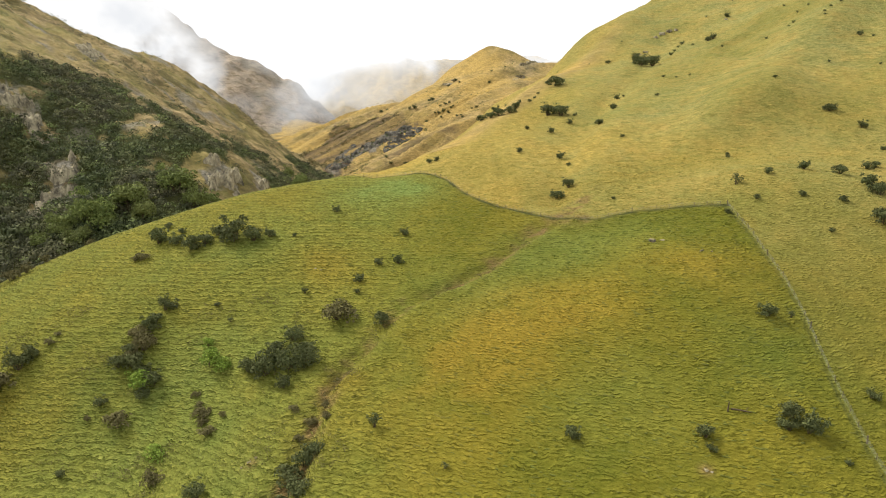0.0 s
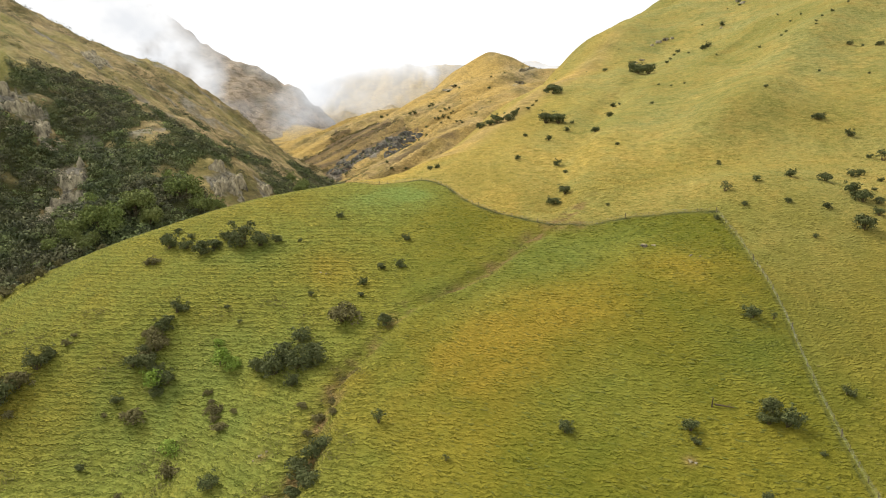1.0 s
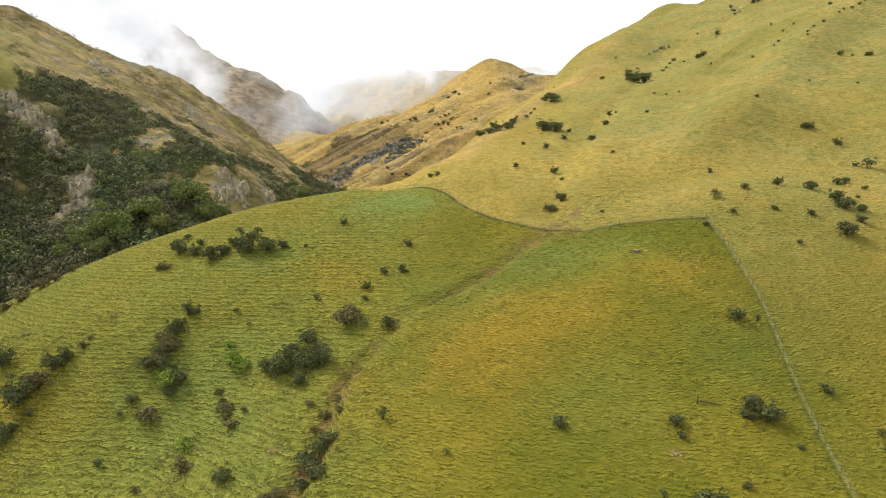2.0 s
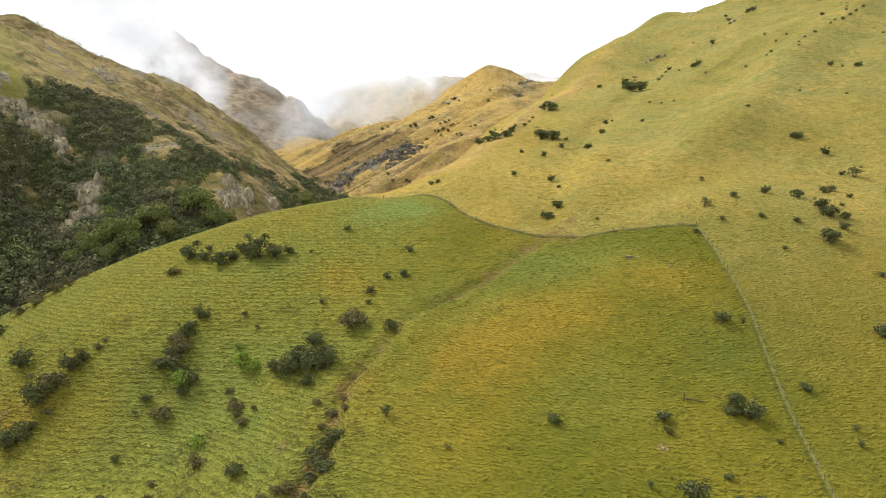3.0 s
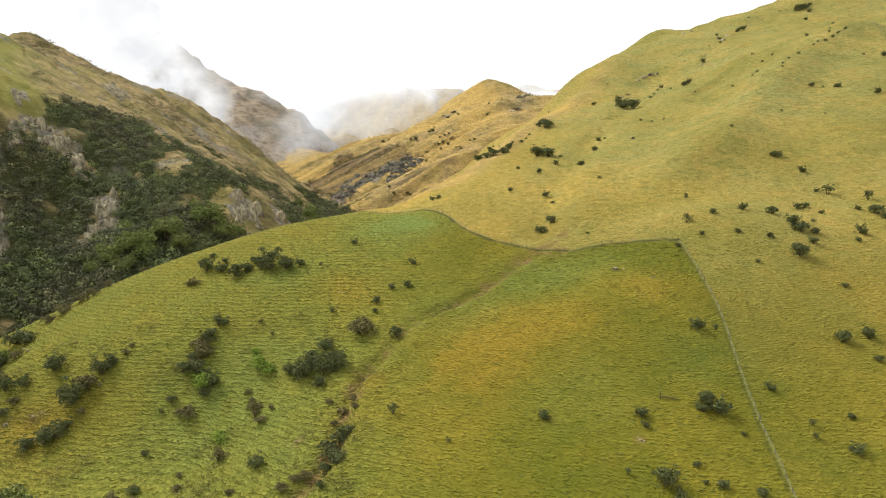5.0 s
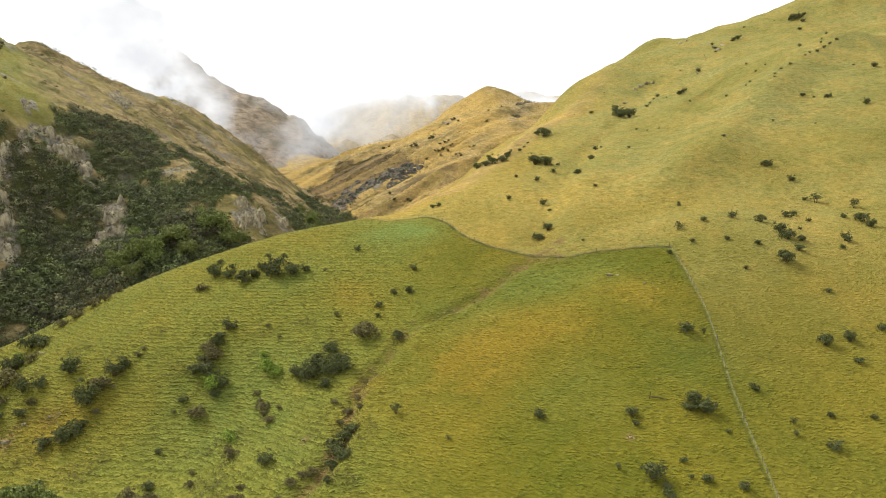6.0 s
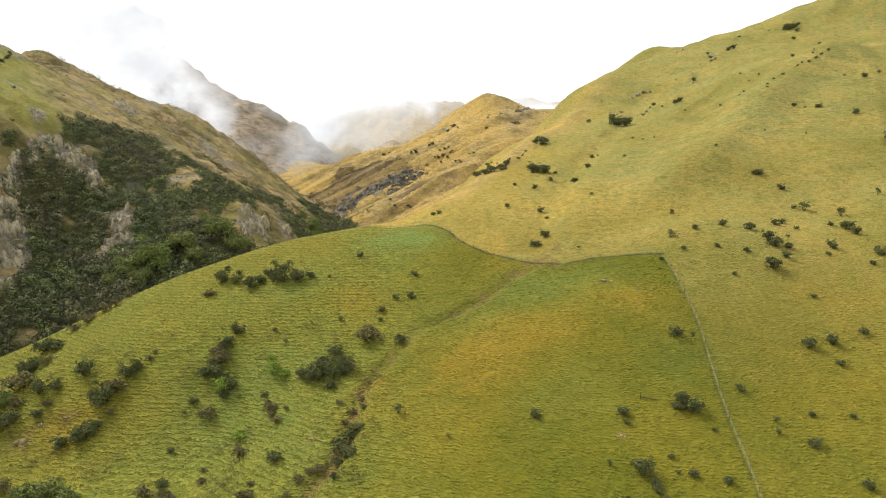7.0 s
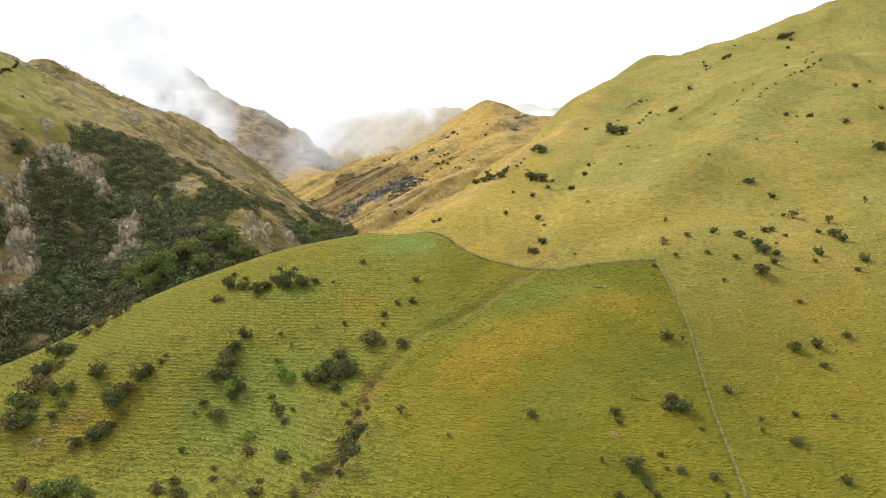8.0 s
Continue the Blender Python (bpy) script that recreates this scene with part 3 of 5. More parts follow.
def scrub_share(x, y):
    """How thickly scrub stands on the mountain side, 0 to 1."""
    wx, wy = x + 6 * fbm(x / 9, y / 9, 3, 71), y + 11 * fbm(x / 9, y / 9, 3, 72)
    share = any_inside(wx, wy, SCRUB_EDGES).astype(float)
    upper = inside(wx, wy, ((-236, 480), (-215, 590), (-178, 585), (-140, 600), (-112, 450), (-150, 400)))
    share = np.maximum(share, upper * np.clip(2.6 * fbm(x / 14, y / 24, 3, 78) - 0.15, 0, 0.7))
    share = np.where(any_inside(wx, wy, GLADES), 0.12 * (fbm(x / 7, y / 7, 2, 75) > 0.15), share)
    share = np.where(any_inside(x + 3 * fbm(x / 5, y / 5, 2, 70), wy, CLIFFS), np.where(x + 0.9 * y < 55, 0.5, 0.08) * (fbm(x / 6, y / 6, 2, 75) > 0.06), share)
    holes = np.clip(1.25 - 2.6 * (fbm(x / 13, y / 20, 3, 74) - 0.12), 0.12, 1)
    return share * holes


def sheet_mesh(name, x, y, z):
    """A mesh of four-sided faces from a grid of places."""
    nr, na = x.shape
    co = np.stack([x, y, z], -1).reshape(-1, 3)
    i, j = np.meshgrid(np.arange(nr - 1), np.arange(na - 1), indexing="ij")
    q = (i * na + j).ravel()
    faces = np.stack([q + 1, q + na + 1, q + na, q], -1)
    me = bpy.data.meshes.new(name)
    me.vertices.add(len(co))
    me.vertices.foreach_set("co", co.ravel())
    me.loops.add(faces.size)
    me.loops.foreach_set("vertex_index", faces.ravel().astype(np.int32))
    me.polygons.add(len(faces))
    me.polygons.foreach_set("loop_start", np.arange(0, faces.size, 4, dtype=np.int32))
    me.update(calc_edges=True)
    me.polygons.foreach_set("use_smooth", np.ones(len(faces), bool))
    return me


def spots(x, y, rows):
    return np.clip(swells(x, y, rows), 0, 1)


def field_tones(x, y):
    """Where the sward is ripe and orange, and where it is lush and green, 0 to 1."""
    orange = spots(x, y, ((52, 134, 9, 0.6), (14, 127, 11, 0.95), (2, 112, 11, 0.8), (30, 120, 10, 0.55), (-31, 160, 6, 0.6), (-108, 121, 7, 0.9), (62, 128, 6, 0.5),
                          (-20, 117, 4, 0.6), (30, 245, 24, 0.8), (62, 225, 20, 0.6), (92, 195, 16, 0.5), (135, 175, 22, 0.35), (160, 240, 26, 0.35), (50, 330, 30, 0.7), (35, 190, 14, 0.45), (40, 82, 9, 0.12), (96, 92, 18, 0.3), (110, 130, 20, 0.45), (-60, 200, 14, 0.3), (75, 70, 16, 0.15)))
    lush = spots(x, y, ((-12, 213, 9, 0.9), (-22, 208, 9, 0.8), (-55, 168, 6, 0.5), (-45, 128, 11, 0.5), (-62, 118, 12, 0.45), (60, 108, 8, 0.35), (25, 157, 11, 0.4), (45, 160, 9, 0.4), (5, 143, 8, 0.35), (-102, 84, 8, 1.0), (72, 335, 16, 0.9),
                        (78, 285, 14, 0.5), (-268, 342, 22, 0.4), (-300, 395, 30, 0.4), (-345, 460, 40, 0.5), (-175, 1290, 60, 0.35), (30, 1110, 70, 0.35), (-50, 660, 40, 0.6), (40, 880, 60, 0.3), (30, 100, 8, 0.3), (-40, 100, 10, 0.35)))
    return 0.80 * orange * np.clip(0.9 + 0.8 * fbm(x / 6, y / 6, 3, 87), 0, 1), lush * np.clip(0.75 + 0.6 * fbm(x / 7, y / 7, 3, 88), 0, 1)


def ground_sheet():
    angles = np.concatenate([np.linspace(-180, -42, 36)[:-1], np.linspace(-42, -38, 10)[:-1], np.linspace(-38, 38, 640),
                             np.linspace(38, 42, 10)[1:], np.linspace(42, 180, 36)[1:]])
    rings = np.concatenate([np.linspace(0.05, 105, 40)[:-1], np.arange(105, 300, 0.36), 300 * np.exp(np.arange(0, 2.665, 0.0066))])
    a, r = np.meshgrid(np.radians(angles), rings)
    x, y = r * np.sin(a), -70 + r * np.cos(a)
    z = land(x, y)
    layers = np.stack(land_layers(x, y))
    top = layers.argmax(0)
    near = np.clip((y - 50) / 10, 0, 1) * np.clip((262 - y) / 70, 0, 1)
    field = (top == 0).astype(float)
    z = z + terracettes(x, y, z) * near * field
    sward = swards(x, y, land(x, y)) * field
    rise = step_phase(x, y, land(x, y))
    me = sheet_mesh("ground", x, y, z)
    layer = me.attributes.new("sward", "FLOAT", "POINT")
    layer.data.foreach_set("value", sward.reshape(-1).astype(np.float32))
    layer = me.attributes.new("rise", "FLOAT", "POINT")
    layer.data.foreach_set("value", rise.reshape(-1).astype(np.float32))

    pad = in_paddock(x, y)
    gully = line_distance(x, y, GULLY)
    ragged = vnoise(x / 3, y / 3, 81)
    wide = fbm(x / 40, y / 40, 3, 82)
    dry = np.clip((1 - pad) * (0.05 + 0.75 * np.clip((y - 96) / 84, 0, 1) + 0.4 * wide * np.clip((y - 95) / 50, 0, 1)), 0, 1) * field
    dry = np.maximum(dry, np.clip((y - 330) / 120, 0, 0.35) * field)
    dry = np.where(top == 1, 0.55, dry)
    gold = np.where(top == 0, 0, np.where((top == 5) & (y < 560), 0.4, 1.0))
    gold = np.where(top == 1, np.clip(0.85 + 0.6 * wide, 0, 1) * np.clip(1 - 1.5 * np.exp(-(line_distance(x, y, ((-262, 340), (-300, 390), (-360, 470))) / 30) ** 2) + 0.5 * fbm(x / 30, y / 60, 3, 79), 0, 1), gold)
    gold = np.maximum(gold, np.clip(np.exp(-((beyond(x, y, CREST_X, CREST_Y) + 4) / 9) ** 2) * (y > 265), 0, 1) * 0.8 * np.clip((150 - x) / 60, 0, 1) * field)
    scrub = scrub_share(x, y) * (top != 0)
    head = (top == 2) | ((top == 5) & (y > 560))
    ruff_x, ruff_y = x + 9 * fbm(x / 16, y / 16, 3, 94), y + 26 * fbm(x / 16, y / 16, 3, 95)
    rib = inside(ruff_x, ruff_y, RIB_EDGE) * head * np.clip(0.7 + 0.9 * fbm(x / 9, y / 30, 3, 76), 0, 1)
    low = inside(ruff_x, ruff_y, HEATH_EDGE) * head
    for line in STREAKS:
        low = np.maximum(low, 0.8 * np.exp(-(line_distance(ruff_x, ruff_y, line) / 9) ** 2) * (top == 2))
    heath = np.clip(1.1 * fbm((y - 0.75 * x) / 26, x / 90, 4, 83) - 0.16, 0, 0.6) * head * np.clip((60 - x) / 80, 0.25, 1)
    bare = np.clip(np.exp(-((gully + 1.2 * ragged) / 2.1) ** 2) * (0.42 + 1.5 * fbm(x / 3.5, y / 2.5, 3, 89)) * field * np.clip((196 - y) / 12, 0, 1), 0, 0.9)
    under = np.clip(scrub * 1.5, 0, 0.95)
    heath = np.maximum(heath, low * np.clip(0.95 + 1.0 * fbm((y - 0.75 * x) / 24, x / 120, 3, 80), 0, 1))
    heather = 0.85 * heath
    bare = np.maximum(bare, spots(x, y, ((-118, 118, 2.6, 0.9), (-116, 122, 1.4, 0.8), (-109, 124, 1.6, 0.6), (38.9, 84.7, 0.7, 0.8), (-34, 101, 1.0, 0.7),
                                         (24, 171, 2.0, 0.5), (30, 176, 1.6, 0.6), (35, 173.4, 2.2, 0.8), (40, 171, 2.0, 0.8))) * np.clip(0.6 + ragged, 0, 1))
    heather = np.maximum(heather, np.clip(1.4 * rib, 0, 1))
    rock = np.clip(0.75 * rib * (0.35 + 1.6 * fbm(x / 8, y / 24, 3, 84)), 0, 1)
    rock = np.maximum(rock, np.clip((top == 1) * (fbm(x / 20, y / 20, 4, 85) - 0.27) * 4, 0, 0.8) * np.clip((z - 70) / 30, 0, 1))
    cliff = any_inside(x + 3 * fbm(x / 5, y / 5, 2, 70), y + 5 * fbm(x / 6, y / 6, 2, 69), CLIFFS) * (top == 1)
    bare = np.maximum(bare, np.clip(0.8 * cliff * (0.45 + 1.2 * fbm(x / 6, y / 6, 3, 99)), 0, 0.9))
    rock = np.maximum(rock, np.clip(cliff * (0.62 + 1.8 * fbm(x / 7, y / 7, 3, 93)), 0, 1))
    rock = np.maximum(rock, spots(x, y, ((120, 990, 9, 0.8), (135, 1050, 12, 0.9), (146, 1085, 8, 0.8), (-141, 499, 8, 0.7))) * np.clip(0.6 + 0.9 * fbm(x / 8, y / 8, 3, 90), 0, 1))
    rock = np.maximum(rock, np.clip((top == 3) * (fbm(x / 60, y / 60, 4, 86) - 0.1) * 2, 0, 0.6))
    orange, lush = field_tones(x, y)
    orange, lush = orange * field, lush * (scrub < 0.1)
    orange = np.where(top == 0, np.maximum(orange, np.exp(-(beyond(x, y, CREST_X, CREST_Y) / 22) ** 2) * (y > 235) * np.clip((150 - x) / 60, 0, 1) * np.clip(0.8 + fbm(x / 20, y / 20, 3, 77), 0, 1)), orange)
    ripe = np.clip((31 + 0.23 * (y - 178) - x) / 14 + 0.6 * fbm(x / 14, y / 14, 3, 73), 0, 1) * (y > 172) * (1 - pad) * field
    orange = np.maximum(orange, 0.62 * ripe)
    rim = np.exp(-((layers[0] - layers[1:].max(0)) / 1.6) ** 2) * field * (x < -40) * (y < 300)
    orange = np.maximum(orange, rim * np.clip(0.6 + fbm(x / 5, y / 5, 3, 72), 0, 1))
    orange = np.where(top == 4, 0.6, orange)
    orange = np.where(top == 2, np.clip(0.75 + 0.9 * fbm(x / 60, y / 60, 3, 98), 0, 1), orange)
    pale = 0.6 * np.exp(-(line_distance(x - 0.1, y, DOWN_FENCE) / 0.20) ** 2)
    far = np.where(top == 3, 1.0, 0.0)
    # Dark strips along the crest fence and left of the slope fence.
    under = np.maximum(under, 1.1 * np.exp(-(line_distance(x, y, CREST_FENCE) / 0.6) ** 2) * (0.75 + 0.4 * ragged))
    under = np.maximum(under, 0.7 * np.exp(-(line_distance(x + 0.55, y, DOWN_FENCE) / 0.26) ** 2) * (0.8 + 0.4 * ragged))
    layer = me.attributes.new("heather", "FLOAT", "POINT")
    layer.data.foreach_set("value", heather.reshape(-1).astype(np.float32))
    under = np.clip(under, 0, 1)
    layer = me.attributes.new("track", "FLOAT", "POINT")
    layer.data.foreach_set("value", pale.reshape(-1).astype(np.float32))
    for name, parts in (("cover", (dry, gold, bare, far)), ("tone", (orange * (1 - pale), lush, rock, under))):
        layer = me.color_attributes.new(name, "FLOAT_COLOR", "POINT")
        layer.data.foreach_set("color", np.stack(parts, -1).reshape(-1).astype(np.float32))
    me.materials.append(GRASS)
    return tagged(new("ground", me), "grazed green hillsides and golden tussock mountains", "ground", kind="structure")


ground = ground_sheet()


def height(x, y):
    """Height of the ground as built."""
    x, y = np.asarray(x, float), np.asarray(y, float)
    z = land(x, y)
    near = np.clip((y - 50) / 10, 0, 1) * np.clip((262 - y) / 70, 0, 1)
    return z + terracettes(x, y, z) * near * (np.stack(land_layers(x, y)).argmax(0) == 0)


# ---- clouds that hang in the valley head ----
def cloud_sheet(name, label, y0, x_range, z_range, puffs, base, rise, seed, material, nx=230, nz=140):
    x, z = np.meshgrid(np.linspace(*x_range, nx), np.linspace(*z_range, nz))
    y = y0 + 25 * fbm(x / 150, z / 110, 3, seed)
    haze = base * np.clip((z_range[0] + 0.62 * (z_range[1] - z_range[0]) - z) / 80, 0, 1)
    d = haze + swells(x, z, puffs) + rise[2] * np.clip((z - rise[0]) / (rise[1] - rise[0]), 0, 1) ** 1.5
    size = (x_range[1] - x_range[0]) / 9
    wisps = fbm(x / size + 0.5 * vnoise(x / size, z / size, seed + 9), z / (size * 0.8), 6, seed + 1)
    d = np.clip(d * (1 + 2.1 * wisps) + 0.40 * wisps * (d > 0.02), 0, 0.97)
    edge = np.clip(np.minimum(x - x_range[0], x_range[1] - x) / (0.12 * (x_range[1] - x_range[0])), 0, 1)
    edge = edge * np.clip((z - z_range[0]) / (0.2 * (z_range[1] - z_range[0])), 0, 1)
    d = d * edge * edge * (3 - 2 * edge)
    light = np.clip(0.62 + 1.3 * fbm(x / (0.5 * size), z / (0.4 * size), 4, seed + 5), 0, 1)
    me = sheet_mesh(name, x, y, z)
    layer = me.color_attributes.new("cloud_cover", "FLOAT_COLOR", "POINT")
    layer.data.foreach_set("color", np.stack([d, light, d, np.ones_like(d)], -1).reshape(-1).astype(np.float32))
    me.materials.append(material)
    ob = tagged(new(name, me), label, "cloud", kind="structure")
    return ob


# ---- plants ----
def part(name, me, material, parent, label=""):
    ob = new(name, me)
    if not me.materials:
        me.materials.append(material)
    ob.parent = parent
    return tagged(ob, label)


def leaf_mesh(name, centres, normals, sizes, rng, slim=0.6):
    """Small diamond leaves or sprays, each an island of its own."""
    n = len(centres)
    t = np.cross(normals, rng.normal(size=(n, 3)))
    t /= np.linalg.norm(t, axis=1, keepdims=True) + 1e-9
    b = np.cross(normals, t)
    s = sizes[:, None]
    bend = normals * s * 0.25
    v = np.stack([centres - t * s, centres + b * s * slim + bend, centres + t * s, centres - b * s * slim + bend], 1).reshape(-1, 3)
    f = np.arange(4 * n, dtype=np.int32).reshape(-1, 4)
    me = bpy.data.meshes.new(name)
    me.vertices.add(4 * n)
    me.vertices.foreach_set("co", v.ravel())
    me.loops.add(4 * n)
    me.loops.foreach_set("vertex_index", f.ravel())
    me.polygons.add(n)
    me.polygons.foreach_set("loop_start", np.arange(0, 4 * n, 4, dtype=np.int32))
    me.update(calc_edges=True)
    return me


def crown_leaves(rng, lobes, count, size):
    """Places, directions and sizes of leaves spread over rounded lobes (x, y, z, radius, squash)."""
    lobes = np.array(lobes)
    share = lobes[:, 3] ** 2
    pick = rng.choice(len(lobes), count, p=share / share.sum())
    d = rng.normal(size=(count, 3))
    d /= np.linalg.norm(d, axis=1, keepdims=True)
    d[:, 2] = np.where(d[:, 2] < -0.35, -d[:, 2], d[:, 2])
    r = lobes[pick, 3] * (0.55 + 0.5 * rng.random(count) ** 0.5)
    c = lobes[pick, :3] + d * r[:, None] * np.stack([np.ones(count), np.ones(count), lobes[pick, 4]], -1)
    c[:, 2] = np.maximum(c[:, 2], 0.02)
    nrm = d + rng.normal(size=(count, 3)) * 0.55
    nrm /= np.linalg.norm(nrm, axis=1, keepdims=True)
    return c, nrm, size * (0.6 + 0.8 * rng.random(count))


def limb(bm, a, b, ra, rb, sides=5):
    a, b = Vector(a), Vector(b)
    q = (b - a).to_track_quat("Z", "Y")
    rings = []
    for p, r in ((a, ra), (a.lerp(b, 0.5) + q @ Vector((ra * 0.5, 0, 0)), (ra + rb) / 2), (b, rb)):
        rings.append([bm.verts.new(p + q @ Vector((r * math.cos(k * math.tau / sides), r * math.sin(k * math.tau / sides), 0))) for k in range(sides)])
    for lo, hi in zip(rings[:-1], rings[1:]):
        for k in range(sides):
            bm.faces.new((lo[k], lo[(k + 1) % sides], hi[(k + 1) % sides], hi[k]))
    bm.faces.new(rings[-1])


def shrub(name, label, category, group, leaves, seed, stem, count, size, spread=0.33, tall=0.75, lobes=7):
    """A shrub or tree about one metre across: stems under it and a ragged crown of leaf sprays."""
    rng = np.random.default_rng(seed)
    root = new(name)
    root.empty_display_size = 0.1
    tagged(root, label, category, group)
    rows = []
    for k in range(lobes):
        a = k * 2.4 + rng.random()
        d = spread * (0.35 + 0.65 * rng.random()) * (k > 0)
        r = 0.17 + 0.12 * rng.random()
        rows.append((d * math.cos(a), d * math.sin(a), stem + (tall - stem) * (0.18 + 0.5 * rng.random()) * (1 - 0.9 * d), r, 0.8 + 0.3 * rng.random()))
    for k in range(lobes):
        a = rng.random() * math.tau
        rows.append((0.42 * math.cos(a), 0.42 * math.sin(a), stem + (tall - stem) * rng.random(), 0.07 + 0.05 * rng.random(), 0.8))
    bm = bmesh.new()
    for x, y, z, r, _ in rows[:lobes]:
        limb(bm, (x * 0.12, y * 0.12, -0.08), (x * 0.8, y * 0.8, max(z, 0.12)), 0.028, 0.008)
    me = bpy.data.meshes.new("stem")
    bm.to_mesh(me)
    bm.free()
    part("stem", me, BARK, root, "crooked grey-brown forked stem")
    c, nrm, s = crown_leaves(rng, rows, count, size)
    part("crown", leaf_mesh("crown", c, nrm, s, rng), leaves, root)
    return root


def set_out(kinds, rows, seed, lift=0.0):
    """Copies of the given kinds of plant, at rows of x, y and width."""
    rng = np.random.default_rng(seed)
    for k, (x, y, w) in enumerate(rows):
        w = w * (1.12 if y < 200 else 0.98)
        kind = kinds[rng.integers(len(kinds))]
        z = float(height(x, y))
        h = w * (0.85 + 0.35 * rng.random())
        m = Matrix.LocRotScale((x, y, z - 0.05 * w + lift), Euler((0.1 * rng.normal(), 0.1 * rng.normal(), rng.random() * math.tau)), (w, w * (0.85 + 0.3 * rng.random()), h))
        if id(kind) not in used:
            used.add(id(kind))
            kind.matrix_basis = m
        else:
            copy = copy_thing(kind, Matrix())
            copy.matrix_basis = m


used = set()
dark_shrubs = [shrub("shrub", "dense dark green shrub with ragged outline on the grass", "shrub", "shrubs on the pasture", LEAF_DARK, 100 + k, 0.02, 1150, 0.040, 0.30 + 0.03 * k, 0.76 + 0.06 * (k % 3), 9) for k in range(5)]
brown_shrubs = [shrub("dry_shrub", "low brown-grey twiggy shrub on rough grass", "shrub", "dry shrubs on the pasture", LEAF_BROWN, 200 + k, 0.05, 800, 0.040, 0.36, 0.55) for k in range(3)]
light_shrubs = [shrub("leafy_shrub", "bright yellow-green leafy shrub on the slope", "shrub", "leafy shrubs on the pasture", LEAF_LIGHT, 300 + k, 0.08, 800, 0.042, 0.34, 0.65) for k in range(2)]
green_shrubs = [shrub("green_shrub", "mid green leafy shrub on the rough slope", "shrub", "green shrubs on the pasture", LEAF_WOOD, 350 + k, 0.04, 1000, 0.042, 0.34, 0.8, 9) for k in range(2)]
thorn_trees = [shrub("thorn_tree", "small dark thorn tree with open crown on the grass", "tree", "thorn trees on the pasture", LEAF_DARK, 400 + k, 0.22, 520, 0.042, 0.30, 0.95, 6) for k in range(3)]
set_out(dark_shrubs + brown_shrubs[:2] + green_shrubs[:1], (
    (-110.8, 137.2, 5.4), (-99.9, 126.7, 6.7), (-97.6, 129.4, 7.1), (-95.3, 133.4, 5.6), (-94, 136, 3.6), (-106.1, 115.5, 4.3), (-102.2, 115.9, 5), (-99.7, 117.5, 4.6),
    (-97.9, 119.2, 3.1), (-117.6, 133.3, 3.8), (-122.2, 132.7, 4.6), (-117, 128.1, 3.3), (-95.8, 122.7, 2.3), (-131.3, 137.2, 8.7), (-132, 129.8, 6.4), (-127.1, 128.9, 4.6),
    (-128.4, 121.4, 7.5), (-125.3, 123.2, 5.4), (-133.5, 146.9, 5.4), (-129.7, 149.3, 4.1), (-133.2, 159.7, 6.1), (-118.6, 124.7, 3.3), (-91, 138.5, 2.4), (-90.4, 141, 1.6),
), 1)
set_out(dark_shrubs, (
    (-66.7, 145.9, 4.3), (-67.6, 142.5, 3.1), (-68.9, 132, 4.5), (-71.9, 131.9, 3.8), (-62.5, 127.9, 3.7), (-72.4, 124.2, 2.6), (-73.9, 110, 1.8), (-42.2, 96.7, 3.5),
    (-70.5, 97, 3),
), 2)
set_out(green_shrubs, ((-99.8, 97.5, 7.2), (-103.7, 96.6, 6.2), (-91.9, 93.8, 5.2)), 43)
set_out(brown_shrubs, (
    (-69.8, 138.8, 4.6), (-67.4, 135.6, 4.9), (-66.9, 120.1, 5.1), (-53.4, 104.7, 3.7), (-49.1, 118.5, 3.8), (-46.1, 113.1, 3.1), (-60.2, 95.7, 2.6), (-61.8, 101.4, 1.7),
    (-67.5, 90.6, 4.2), (-65.2, 90, 2.9), (-45.9, 84.2, 4.2), (-45.9, 89, 2.1), (-113.4, 101.2, 4.5), (-108.7, 99.8, 3.3), (-73.8, 93.6, 4.3), (-82.5, 169.3, 3.9),
    (-84.6, 170, 2.2), (-24.7, 109.9, 2.6), (-30, 89.8, 2.7), (-34.3, 86.7, 3), (-31.9, 88.6, 2.4), (-35.9, 82.1, 2.3), (-21.8, 109.1, 2.3), (-23.7, 139.5, 7.7),
    (-52, 123.6, 2.1), (-73.9, 121.1, 1.5), (-132.5, 170, 4.6), (-129, 173, 5.4), (-125, 177.5, 4.8), (-121.5, 179.5, 3.8), (-119.5, 186, 3.4),
    (-112, 197, 3),
), 3)
set_out(light_shrubs, (
    (-65, 127.7, 5.5), (-51.1, 130.8, 4.7), (-48.2, 129.3, 3.6), (-53.1, 135.6, 2.2), (-56.1, 111.5, 4.1), (-136, 153, 4.2),
), 4)
set_out(dark_shrubs, (
    (-81.7, 178.5, 5.4), (-75.6, 176, 4), (-68.9, 170.9, 5.6), (-64.3, 177.5, 3.5), (-66.3, 172.9, 4.3), (-57.9, 172.7, 7.7), (-52.5, 171.8, 6), (-48.3, 173.7, 3),
    (-82.7, 188.5, 2.3), (-76.9, 183.1, 2.7), (-41.4, 174, 1.3), (-32.6, 192.7, 2.3), (-11.2, 177, 2.5), (-17, 161, 2.4), (-11.8, 161.3, 2.8), (-20.9, 153.5, 2.7),
    (-21, 148.6, 1.5), (-13.7, 136.2, 3.6), (-33.8, 149.5, 1.5), (-54.3, 146.2, 1.5), (-138, 162.4, 6.4), (-137.2, 149.4, 5.2),
), 5)
